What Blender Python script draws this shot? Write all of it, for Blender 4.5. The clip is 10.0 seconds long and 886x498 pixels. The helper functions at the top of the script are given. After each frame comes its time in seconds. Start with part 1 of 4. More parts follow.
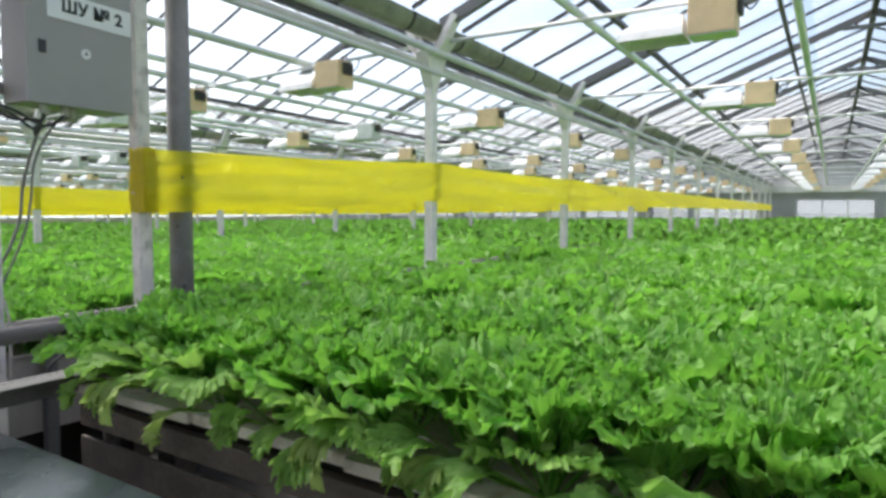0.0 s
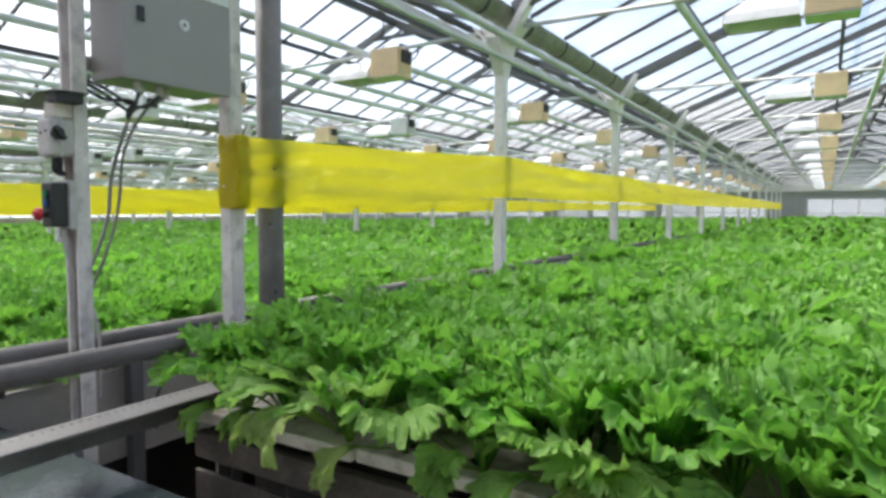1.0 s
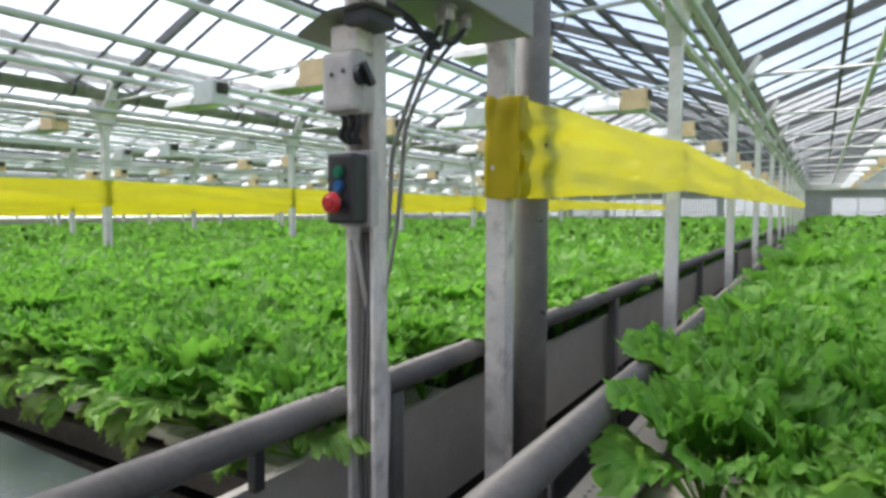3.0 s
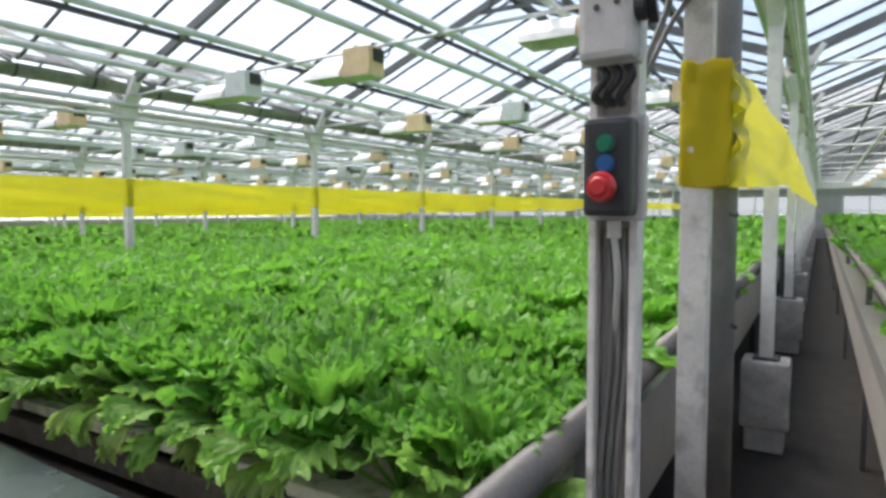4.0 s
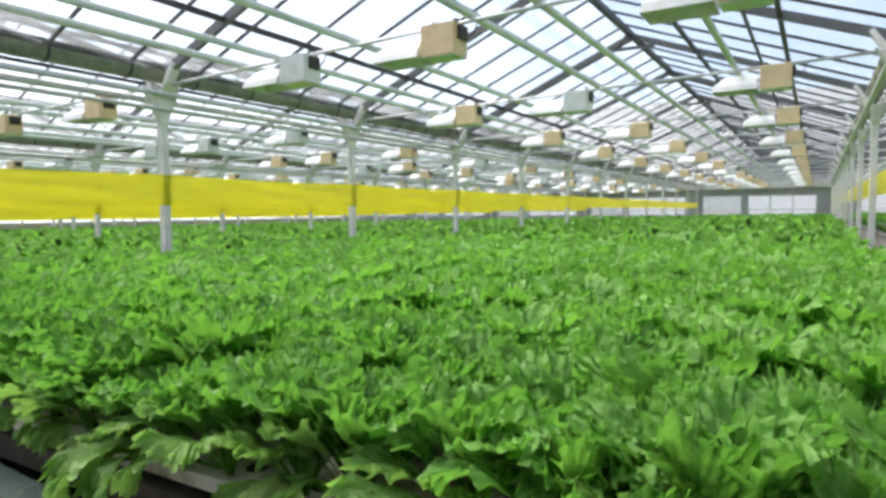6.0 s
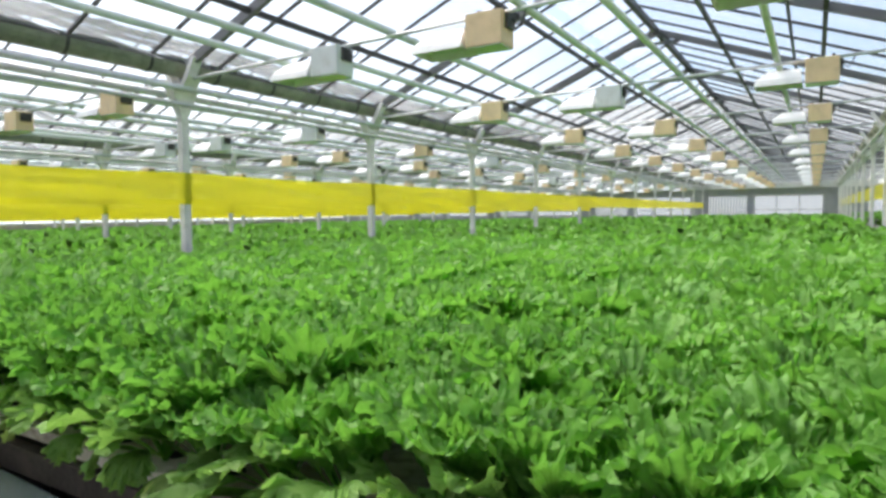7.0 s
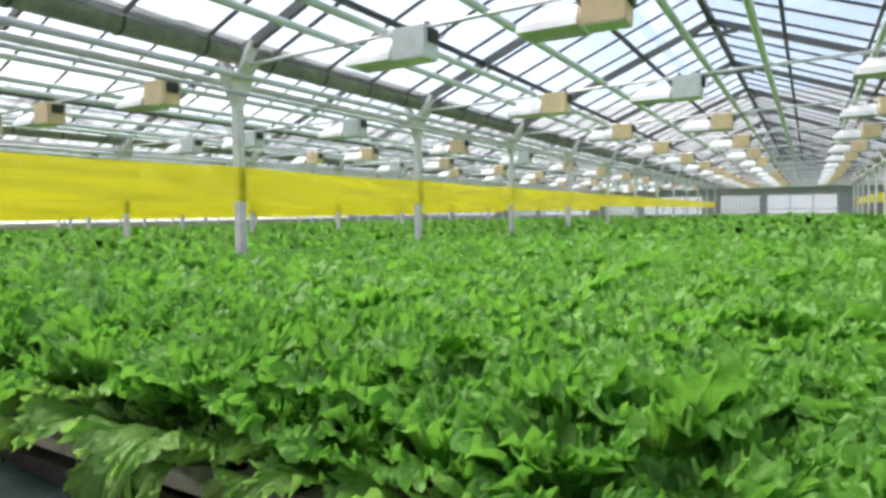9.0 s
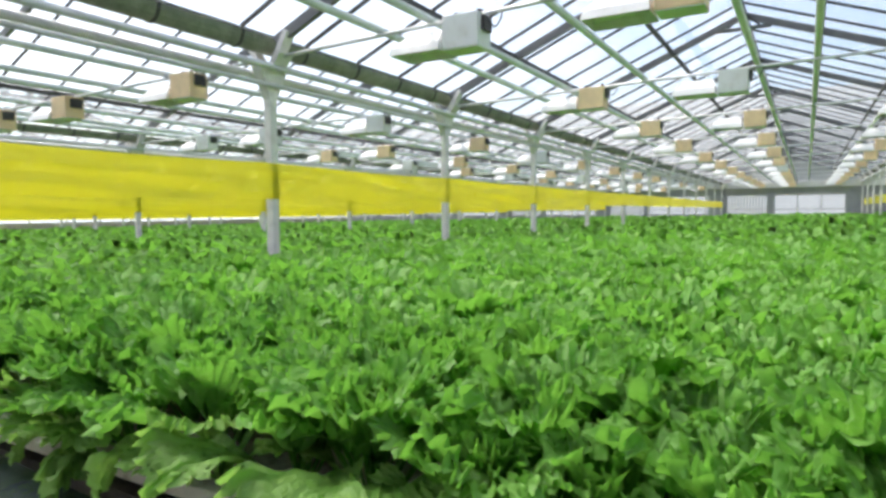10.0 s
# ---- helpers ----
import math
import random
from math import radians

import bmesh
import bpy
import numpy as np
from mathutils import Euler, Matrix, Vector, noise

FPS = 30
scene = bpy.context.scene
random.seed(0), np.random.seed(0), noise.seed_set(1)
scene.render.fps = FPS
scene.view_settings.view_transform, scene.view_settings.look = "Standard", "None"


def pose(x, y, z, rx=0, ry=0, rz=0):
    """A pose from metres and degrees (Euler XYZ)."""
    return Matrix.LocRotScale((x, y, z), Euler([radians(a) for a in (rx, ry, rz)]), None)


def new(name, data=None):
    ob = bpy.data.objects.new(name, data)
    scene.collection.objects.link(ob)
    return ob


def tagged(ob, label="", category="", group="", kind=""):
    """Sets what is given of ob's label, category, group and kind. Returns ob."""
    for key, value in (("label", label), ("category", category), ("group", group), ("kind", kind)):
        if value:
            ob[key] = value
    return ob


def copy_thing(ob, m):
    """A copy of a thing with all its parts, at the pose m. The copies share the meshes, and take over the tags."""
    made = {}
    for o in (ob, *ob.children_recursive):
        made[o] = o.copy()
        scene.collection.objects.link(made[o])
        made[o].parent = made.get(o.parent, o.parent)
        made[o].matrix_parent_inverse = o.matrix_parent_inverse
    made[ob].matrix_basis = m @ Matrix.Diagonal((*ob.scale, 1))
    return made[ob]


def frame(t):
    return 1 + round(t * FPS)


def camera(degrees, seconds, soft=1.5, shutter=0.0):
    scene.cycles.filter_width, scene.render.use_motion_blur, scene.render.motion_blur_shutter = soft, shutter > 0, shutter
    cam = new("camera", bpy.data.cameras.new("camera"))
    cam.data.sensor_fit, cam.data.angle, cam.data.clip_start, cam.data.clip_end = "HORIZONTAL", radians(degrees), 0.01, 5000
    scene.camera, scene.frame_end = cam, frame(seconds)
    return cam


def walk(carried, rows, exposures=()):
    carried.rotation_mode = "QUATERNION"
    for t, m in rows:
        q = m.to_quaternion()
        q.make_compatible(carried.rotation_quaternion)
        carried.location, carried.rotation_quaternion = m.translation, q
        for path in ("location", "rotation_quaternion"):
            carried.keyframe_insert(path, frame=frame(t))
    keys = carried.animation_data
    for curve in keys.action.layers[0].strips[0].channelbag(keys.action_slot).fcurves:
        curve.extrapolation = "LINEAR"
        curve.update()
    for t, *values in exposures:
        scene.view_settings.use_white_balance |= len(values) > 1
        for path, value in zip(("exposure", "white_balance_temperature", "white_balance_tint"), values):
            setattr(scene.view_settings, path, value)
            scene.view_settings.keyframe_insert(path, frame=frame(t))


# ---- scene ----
cam = camera(70.60, 10.0, soft=3.2)
METRES, EYE, TILT, LEAN, TURN = 4.845, 1.0, -1.03, -0.47, 31.84
ROWS = [
    (0.0, 0.0000, 0.0000, 0.0000, -0.01, -2.50, 0.24),
    (0.5, -0.0555, 0.0327, -0.0000, -0.15, -2.51, 0.26),
    (1.0, -0.1155, 0.0695, -0.0019, -0.29, -2.54, 0.28),
    (1.5, -0.1678, 0.1066, -0.0021, -0.35, -2.56, 0.31),
    (2.0, -0.2268, 0.1449, -0.0020, -0.44, -2.51, 0.34),
    (2.5, -0.2815, 0.1807, -0.0044, -0.56, -2.53, 0.35),
    (3.0, -0.3377, 0.2230, -0.0039, -0.65, -2.50, 0.40),
    (4.3, -0.4534, 0.3190, -0.0065, -0.82, -2.47, 0.71),
    (4.5, -0.4675, 0.3314, -0.0069, -0.85, -2.47, 0.76),
    (5.0, -0.5042, 0.3654, -0.0084, -0.89, -2.42, 0.86),
    (5.5, -0.5385, 0.3916, -0.0083, -0.94, -2.41, 0.90),
    (7.0, -0.6379, 0.4683, -0.0090, -1.15, -2.34, 0.98),
    (7.5, -0.6744, 0.4920, -0.0084, -1.30, -2.38, 0.97),
    (8.0, -0.7099, 0.5175, -0.0079, -1.34, -2.37, 1.03),
    (8.5, -0.7458, 0.5409, -0.0098, -1.43, -2.33, 1.01),
    (9.0, -0.7856, 0.5651, -0.0092, -1.52, -2.36, 1.02),
    (9.5, -0.8213, 0.5911, -0.0094, -1.54, -2.37, 1.01),
    (10.0, -0.8628, 0.6191, -0.0095, -1.69, -2.36, 0.96),
]
walk(cam, [(t, pose(0, 0, EYE, TILT, LEAN, TURN) @ pose(METRES * x, METRES * y, METRES * z, 90 + pitch, roll, yaw)) for t, x, y, z, yaw, pitch, roll in ROWS])

# ---- light ----
world = bpy.data.worlds.new("sky")
scene.world = world
world.use_nodes = True
wn, wl = world.node_tree.nodes, world.node_tree.links
sky = wn.new("ShaderNodeTexSky")
sky.sky_type, sky.sun_disc = "NISHITA", False
sky.sun_elevation, sky.sun_rotation = radians(58), radians(275)
sky.air_density, sky.dust_density, sky.ozone_density = 1.0, 4.5, 0.8
wl.new(sky.outputs[0], wn["Background"].inputs[0])
wn["Background"].inputs[1].default_value = 0.122
sun = new("sun", bpy.data.lights.new("sun", "SUN"))
sun.data.energy, sun.data.angle, sun.data.color = 1.7, radians(40), (1.0, 0.98, 0.96)
sun.rotation_euler = (radians(-32), 0, radians(85))
scene.view_settings.exposure = 1.29

# ---- materials ----


def material(name, base, rough=0.5, metal=0.0, spread=0.15, size=8.0, fine=120.0, bump=0.15, stain=None, amount=0.5, each=0.0):
    """A surface with variation at two scales, relief, and an optional stain colour."""
    m = bpy.data.materials.new(name)
    m.use_nodes = True
    n, l = m.node_tree.nodes, m.node_tree.links
    b = n["Principled BSDF"]
    co = n.new("ShaderNodeTexCoord")
    geo = n.new("ShaderNodeNewGeometry")
    big, small = n.new("ShaderNodeTexNoise"), n.new("ShaderNodeTexNoise")
    for t, s, d in ((big, size, 5), (small, fine, 3)):
        t.inputs["Scale"].default_value, t.inputs["Detail"].default_value = s, d
        l.new(geo.outputs["Position"], t.inputs["Vector"])
    ramp = n.new("ShaderNodeMapRange")
    ramp.inputs["From Min"].default_value, ramp.inputs["From Max"].default_value = 0.3, 0.7
    ramp.inputs["To Min"].default_value, ramp.inputs["To Max"].default_value = 1 - spread, 1 + spread
    l.new(big.outputs[0], ramp.inputs["Value"])
    fineramp = n.new("ShaderNodeMapRange")
    fineramp.inputs["From Min"].default_value, fineramp.inputs["From Max"].default_value = 0.3, 0.7
    fineramp.inputs["To Min"].default_value, fineramp.inputs["To Max"].default_value = 1 - spread * 0.5, 1 + spread * 0.5
    l.new(small.outputs[0], fineramp.inputs["Value"])
    mul = n.new("ShaderNodeMath")
    mul.operation = "MULTIPLY"
    l.new(ramp.outputs[0], mul.inputs[0])
    l.new(fineramp.outputs[0], mul.inputs[1])
    tone = n.new("ShaderNodeVectorMath")
    tone.operation = "SCALE"
    tone.inputs[0].default_value = base
    l.new(mul.outputs[0], tone.inputs["Scale"])
    colour = tone.outputs[0]
    if each:
        info = n.new("ShaderNodeObjectInfo")
        er = n.new("ShaderNodeMapRange")
        er.inputs["To Min"].default_value, er.inputs["To Max"].default_value = 1 - each, 1 + each
        l.new(info.outputs["Random"], er.inputs["Value"])
        t2 = n.new("ShaderNodeVectorMath")
        t2.operation = "SCALE"
        l.new(colour, t2.inputs[0])
        l.new(er.outputs[0], t2.inputs["Scale"])
        colour = t2.outputs[0]
    if stain:
        st = n.new("ShaderNodeTexNoise")
        st.inputs["Scale"].default_value, st.inputs["Detail"].default_value = size * 2.3, 8
        l.new(geo.outputs["Position"], st.inputs["Vector"])
        sr = n.new("ShaderNodeMapRange")
        sr.inputs["From Min"].default_value, sr.inputs["From Max"].default_value = 0.5, 0.72
        sr.inputs["To Max"].default_value = amount
        l.new(st.outputs[0], sr.inputs["Value"])
        mix = n.new("ShaderNodeMix")
        mix.data_type = "RGBA"
        l.new(sr.outputs[0], mix.inputs["Factor"])
        l.new(colour, mix.inputs["A"])
        mix.inputs["B"].default_value = (*stain, 1)
        colour = mix.outputs["Result"]
    l.new(colour, b.inputs["Base Color"])
    b.inputs["Roughness"].default_value, b.inputs["Metallic"].default_value = rough, metal
    rr = n.new("ShaderNodeMapRange")
    rr.inputs["To Min"].default_value, rr.inputs["To Max"].default_value = max(rough - 0.12, 0.03), min(rough + 0.12, 1)
    l.new(big.outputs[0], rr.inputs["Value"])
    l.new(rr.outputs[0], b.inputs["Roughness"])
    if bump:
        bp = n.new("ShaderNodeBump")
        bp.inputs["Strength"].default_value, bp.inputs["Distance"].default_value = bump, 0.004
        l.new(small.outputs[0], bp.inputs["Height"])
        l.new(bp.outputs[0], b.inputs["Normal"])
    return m


def leaf_material(name, dark, light, through_colour):
    """Thin lettuce leaf: margins paled partly as lit edges, blotches, light passing through."""
    m = bpy.data.materials.new(name)
    m.use_nodes = True
    n, l = m.node_tree.nodes, m.node_tree.links
    b = n["Principled BSDF"]
    geo = n.new("ShaderNodeNewGeometry")
    noise1, noise2 = n.new("ShaderNodeTexNoise"), n.new("ShaderNodeTexNoise")
    noise1.inputs["Scale"].default_value, noise2.inputs["Scale"].default_value = 9, 48
    for t in (noise1, noise2):
        t.inputs["Detail"].default_value = 4
        l.new(geo.outputs["Position"], t.inputs["Vector"])
    addn = n.new("ShaderNodeMath")
    addn.operation = "MULTIPLY_ADD"
    addn.inputs[1].default_value = 0.45
    l.new(geo.outputs["Random Per Island"], addn.inputs[0])
    l.new(noise1.outputs[0], addn.inputs[2])
    fac = n.new("ShaderNodeMapRange")
    fac.inputs["From Min"].default_value, fac.inputs["From Max"].default_value = 0.35, 1.0
    l.new(addn.outputs[0], fac.inputs["Value"])
    mix = n.new("ShaderNodeMix")
    mix.data_type = "RGBA"
    mix.inputs["A"].default_value, mix.inputs["B"].default_value = (*dark, 1), (*light, 1)
    l.new(fac.outputs[0], mix.inputs["Factor"])
    # paler margin: leaf's own tone plus light caught on edges, put in colour
    rim = n.new("ShaderNodeAttribute")
    rim.attribute_name = "rim"
    power = n.new("ShaderNodeMath")
    power.operation = "POWER"
    power.inputs[1].default_value = 5
    l.new(rim.outputs["Fac"], power.inputs[0])
    share = n.new("ShaderNodeMath")
    share.operation = "MULTIPLY"
    share.inputs[1].default_value = 0.45
    l.new(power.outputs[0], share.inputs[0])
    pale = n.new("ShaderNodeMix")
    pale.data_type = "RGBA"
    pale.inputs["B"].default_value = (*(min(1, c * 1.25 + 0.02) for c in light), 1)
    l.new(share.outputs[0], pale.inputs["Factor"])
    l.new(mix.outputs["Result"], pale.inputs["A"])
    l.new(pale.outputs["Result"], b.inputs["Base Color"])
    b.inputs["Roughness"].default_value = 0.4
    b.inputs["Specular IOR Level"].default_value = 0.36
    bp = n.new("ShaderNodeBump")
    bp.inputs["Strength"].default_value, bp.inputs["Distance"].default_value = 0.75, 0.012
    cells = n.new("ShaderNodeTexVoronoi")
    cells.feature = "SMOOTH_F1"
    cells.inputs["Scale"].default_value = 62
    warp = n.new("ShaderNodeMix")
    warp.data_type = "VECTOR"
    warp.inputs["Factor"].default_value = 0.025
    l.new(geo.outputs["Position"], warp.inputs["A"])
    l.new(noise2.outputs["Color"], warp.inputs["B"])
    l.new(warp.outputs["Result"], cells.inputs["Vector"])
    both = n.new("ShaderNodeMath")
    both.operation = "SUBTRACT"
    l.new(noise2.outputs[0], both.inputs[0])
    l.new(cells.outputs["Distance"], both.inputs[1])
    l.new(both.outputs[0], bp.inputs["Height"])
    l.new(bp.outputs[0], b.inputs["Normal"])
    tr = n.new("ShaderNodeBsdfTranslucent")
    tr.inputs[0].default_value = (*through_colour, 1)
    ms = n.new("ShaderNodeMixShader")
    ms.inputs[0].default_value = 0.43
    l.new(b.outputs[0], ms.inputs[1])
    l.new(tr.outputs[0], ms.inputs[2])
    l.new(ms.outputs[0], n["Material Output"].inputs["Surface"])
    return m


def film_material(name, base, share):
    """Thin coloured plastic film with light passing through."""
    m = material(name, base, 0.32, 0, 0.06, 5, 60, 0.12)
    n, l = m.node_tree.nodes, m.node_tree.links
    tr = n.new("ShaderNodeBsdfTranslucent")
    tr.inputs[0].default_value = (*base, 1)
    clear = n.new("ShaderNodeBsdfTransparent")
    clear.inputs[0].default_value = (0.95, 0.9, 0.2, 1)
    ms, m2 = n.new("ShaderNodeMixShader"), n.new("ShaderNodeMixShader")
    ms.inputs[0].default_value, m2.inputs[0].default_value = 0.45, share
    l.new(n["Principled BSDF"].outputs[0], ms.inputs[1])
    l.new(tr.outputs[0], ms.inputs[2])
    l.new(ms.outputs[0], m2.inputs[1])
    l.new(clear.outputs[0], m2.inputs[2])
    l.new(m2.outputs[0], n["Material Output"].inputs["Surface"])
    return m


def glass_material(name, haze):
    """Thin greenhouse glass with a film of dirt."""
    m = bpy.data.materials.new(name)
    m.use_nodes = True
    n, l = m.node_tree.nodes, m.node_tree.links
    geo = n.new("ShaderNodeNewGeometry")
    dirt = n.new("ShaderNodeTexNoise")
    dirt.inputs["Scale"].default_value, dirt.inputs["Detail"].default_value = 1.3, 6
    l.new(geo.outputs["Position"], dirt.inputs["Vector"])
    mr = n.new("ShaderNodeMapRange")
    mr.inputs["From Min"].default_value, mr.inputs["From Max"].default_value = 0.3, 0.75
    mr.inputs["To Min"].default_value, mr.inputs["To Max"].default_value = haze * 0.5, haze * 1.6
    l.new(dirt.outputs[0], mr.inputs["Value"])
    clear = n.new("ShaderNodeBsdfTransparent")
    clear.inputs[0].default_value = (0.86, 0.9, 0.92, 1)
    dust = n.new("ShaderNodeBsdfTranslucent")
    dust.inputs[0].default_value = (0.8, 0.82, 0.82, 1)
    gloss = n.new("ShaderNodeBsdfGlossy")
    gloss.inputs["Roughness"].default_value = 0.08
    a, c = n.new("ShaderNodeMixShader"), n.new("ShaderNodeMixShader")
    l.new(mr.outputs[0], a.inputs[0])
    l.new(clear.outputs[0], a.inputs[1])
    l.new(dust.outputs[0], a.inputs[2])
    c.inputs[0].default_value = 0.03
    l.new(a.outputs[0], c.inputs[1])
    l.new(gloss.outputs[0], c.inputs[2])
    l.new(c.outputs[0], n["Material Output"].inputs["Surface"])
    return m


WHITE = material("white paint", (0.83, 0.8, 0.77), 0.5, 0, 0.08, 5, 90, 0.2, (0.4, 0.37, 0.34), 0.35)
WORN = material("worn white paint", (0.74, 0.69, 0.65), 0.55, 0, 0.14, 7, 90, 0.3, (0.26, 0.22, 0.2), 0.65)
GREY = material("grey paint", (0.185, 0.175, 0.165), 0.5, 0, 0.12, 6, 80, 0.2, (0.33, 0.32, 0.3), 0.35)
PIPE = material("galvanised pipe", (0.125, 0.118, 0.112), 0.42, 0.25, 0.2, 5, 70, 0.2, (0.16, 0.15, 0.14), 0.5)
SHEET = material("zinc sheet", (0.4, 0.37, 0.34), 0.5, 0.2, 0.12, 3, 60, 0.15, (0.3, 0.29, 0.27), 0.4)
CHANNEL = material("painted steel channel", (0.2, 0.19, 0.18), 0.5, 0.1, 0.18, 8, 90, 0.2, (0.25, 0.22, 0.2), 0.5)
DARK = material("dark steel", (0.06, 0.055, 0.05), 0.55, 0.2, 0.2, 6, 80, 0.2)
RAFTER = material("grey steel rafter", (0.15, 0.15, 0.15), 0.5, 0.2, 0.15, 4, 60, 0.15)
ALU = material("weathered aluminium", (0.68, 0.69, 0.69), 0.4, 0.3, 0.12, 4, 60, 0.1)
GUTTER = material("mossy gutter", (0.23, 0.24, 0.17), 0.7, 0.0, 0.25, 5, 60, 0.3, (0.12, 0.13, 0.07), 0.6)
GREENPIPE = material("pale grey green pipe", (0.72, 0.76, 0.72), 0.45, 0.0, 0.12, 5, 80, 0.15)
SOIL = material("dark soil floor", (0.036, 0.032, 0.029), 0.85, 0, 0.35, 4, 60, 0.8, (0.055, 0.052, 0.05), 0.5)
PLATE = material("grey green coated plate", (0.045, 0.06, 0.06), 0.25, 0.0, 0.1, 3, 50, 0.05, (0.09, 0.11, 0.11), 0.4)
CONCRETE = material("rough white concrete", (0.5, 0.48, 0.46), 0.85, 0, 0.2, 9, 70, 0.8, (0.28, 0.26, 0.24), 0.5)
RAFT = material("white foam board", (0.86, 0.79, 0.7), 0.65, 0, 0.1, 9, 150, 0.3, (0.35, 0.24, 0.15), 0.7)
# near-black in place of the shade in holes, trough and between heads
DEEPSHADE = material("near-black deep shade", (0.02, 0.018, 0.016), 0.4, 0, 0.2, 9, 90, 0.2)
CABINET = material("light grey enamel", (0.33, 0.315, 0.3), 0.42, 0, 0.04, 4, 200, 0.04)
BEAM = material("damp brown steel", (0.12, 0.1, 0.085), 0.5, 0.1, 0.35, 6, 60, 0.4, (0.22, 0.18, 0.15), 0.6)
BLACK = material("black plastic", (0.03, 0.03, 0.032), 0.42, 0, 0.12, 9, 160, 0.15)
PLASTIC = material("pale grey plastic", (0.56, 0.53, 0.5), 0.45, 0, 0.08, 9, 160, 0.1, (0.3, 0.28, 0.25), 0.4)
PAPER = material("white paper label", (0.78, 0.78, 0.77), 0.6, 0, 0.03, 8, 160, 0.05)
INK = material("black ink", (0.02, 0.02, 0.02), 0.6, 0, 0.05, 8, 160, 0)
RED = material("red button plastic", (0.55, 0.025, 0.03), 0.35, 0, 0.08, 20, 160, 0.05)
GREEN = material("green button plastic", (0.0, 0.16, 0.08), 0.35, 0, 0.08, 20, 160, 0.05)
BLUE = material("blue button plastic", (0.01, 0.1, 0.28), 0.35, 0, 0.08, 20, 160, 0.05)
BALLAST = material("yellowed ballast housing", (0.86, 0.64, 0.38), 0.5, 0, 0.1, 5, 90, 0.1, (0.62, 0.44, 0.22), 0.4, each=0.12)
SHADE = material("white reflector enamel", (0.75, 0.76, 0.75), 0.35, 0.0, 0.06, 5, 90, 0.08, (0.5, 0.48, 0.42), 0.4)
YELLOW = film_material("yellow sticky film", (0.77, 0.69, 0.025), 0.16)
GOLD = film_material("doubled yellow film", (0.7, 0.58, 0.02), 0.1)
LEAF = leaf_material("lettuce leaf", (0.095, 0.28, 0.04), (0.26, 0.5, 0.1), (0.24, 0.56, 0.065))
PALELEAF = leaf_material("outer lettuce leaf", (0.13, 0.31, 0.05), (0.34, 0.54, 0.14), (0.32, 0.58, 0.1))
OLDLEAF = leaf_material("yellowing lettuce leaf", (0.24, 0.4, 0.09), (0.5, 0.6, 0.22), (0.48, 0.64, 0.16))
GLASS = glass_material("greenhouse glass", 0.16)
ENDWALL = material("dull grey sandwich panel", (0.42, 0.42, 0.42), 0.65, 0, 0.12, 2, 60, 0.1, (0.3, 0.3, 0.29), 0.4)
BRIGHT = bpy.data.materials.new("overcast sky")
BRIGHT.use_nodes = True
BRIGHT.node_tree.nodes["Principled BSDF"].inputs["Base Color"].default_value = (0.02, 0.02, 0.02, 1)
BRIGHT.node_tree.nodes["Principled BSDF"].inputs["Emission Color"].default_value = (0.95, 0.97, 1.0, 1)
BRIGHT.node_tree.nodes["Principled BSDF"].inputs["Emission Strength"].default_value = 0.29
EARTH = material("pale ground outside", (0.38, 0.4, 0.41), 0.9, 0, 0.2, 0.3, 5, 0.3)

# ---- mesh helpers ----


def part(name, bm, mat, parent=None, label="", smooth=False):
    me = bpy.data.meshes.new(name)
    bm.to_mesh(me)
    bm.free()
    me.materials.append(mat)
    if smooth:
        me.polygons.foreach_set("use_smooth", [True] * len(me.polygons))
    ob = new(name, me)
    if parent:
        ob.parent = parent
    return tagged(ob, label)


def thing(name, at, label, category, group="", kind=""):
    ob = new(name)
    ob.location = at
    ob.empty_display_size = 0.1
    return tagged(ob, label, category, group, kind)


def box(bm, x0, x1, y0, y1, z0, z1, bevel=0.0):
    m = Matrix.Translation(((x0 + x1) / 2, (y0 + y1) / 2, (z0 + z1) / 2)) @ Matrix.Diagonal((x1 - x0, y1 - y0, z1 - z0, 1))
    made = bmesh.ops.create_cube(bm, size=1, matrix=m)["verts"]
    if bevel:
        edges = {e for v in made for e in v.link_edges}
        bmesh.ops.bevel(bm, geom=list(edges), offset=bevel, segments=2, affect="EDGES", profile=0.6)
    return bm


def rod(bm, a, b, r, sides=10, r2=None):
    a, b = Vector(a), Vector(b)
    d = b - a
    m = Matrix.Translation((a + b) / 2) @ d.to_track_quat("Z", "Y").to_matrix().to_4x4()
    bmesh.ops.create_cone(bm, cap_ends=True, segments=sides, radius1=r, radius2=r if r2 is None else r2, depth=d.length, matrix=m)
    return bm


def bar(bm, a, b, w, h):
    """A rectangular bar from a to b, w wide sideways and h deep."""
    a, b = Vector(a), Vector(b)
    d = b - a
    m = Matrix.Translation((a + b) / 2) @ d.to_track_quat("Y", "Z").to_matrix().to_4x4() @ Matrix.Diagonal((w, d.length, h, 1))
    bmesh.ops.create_cube(bm, size=1, matrix=m)
    return bm


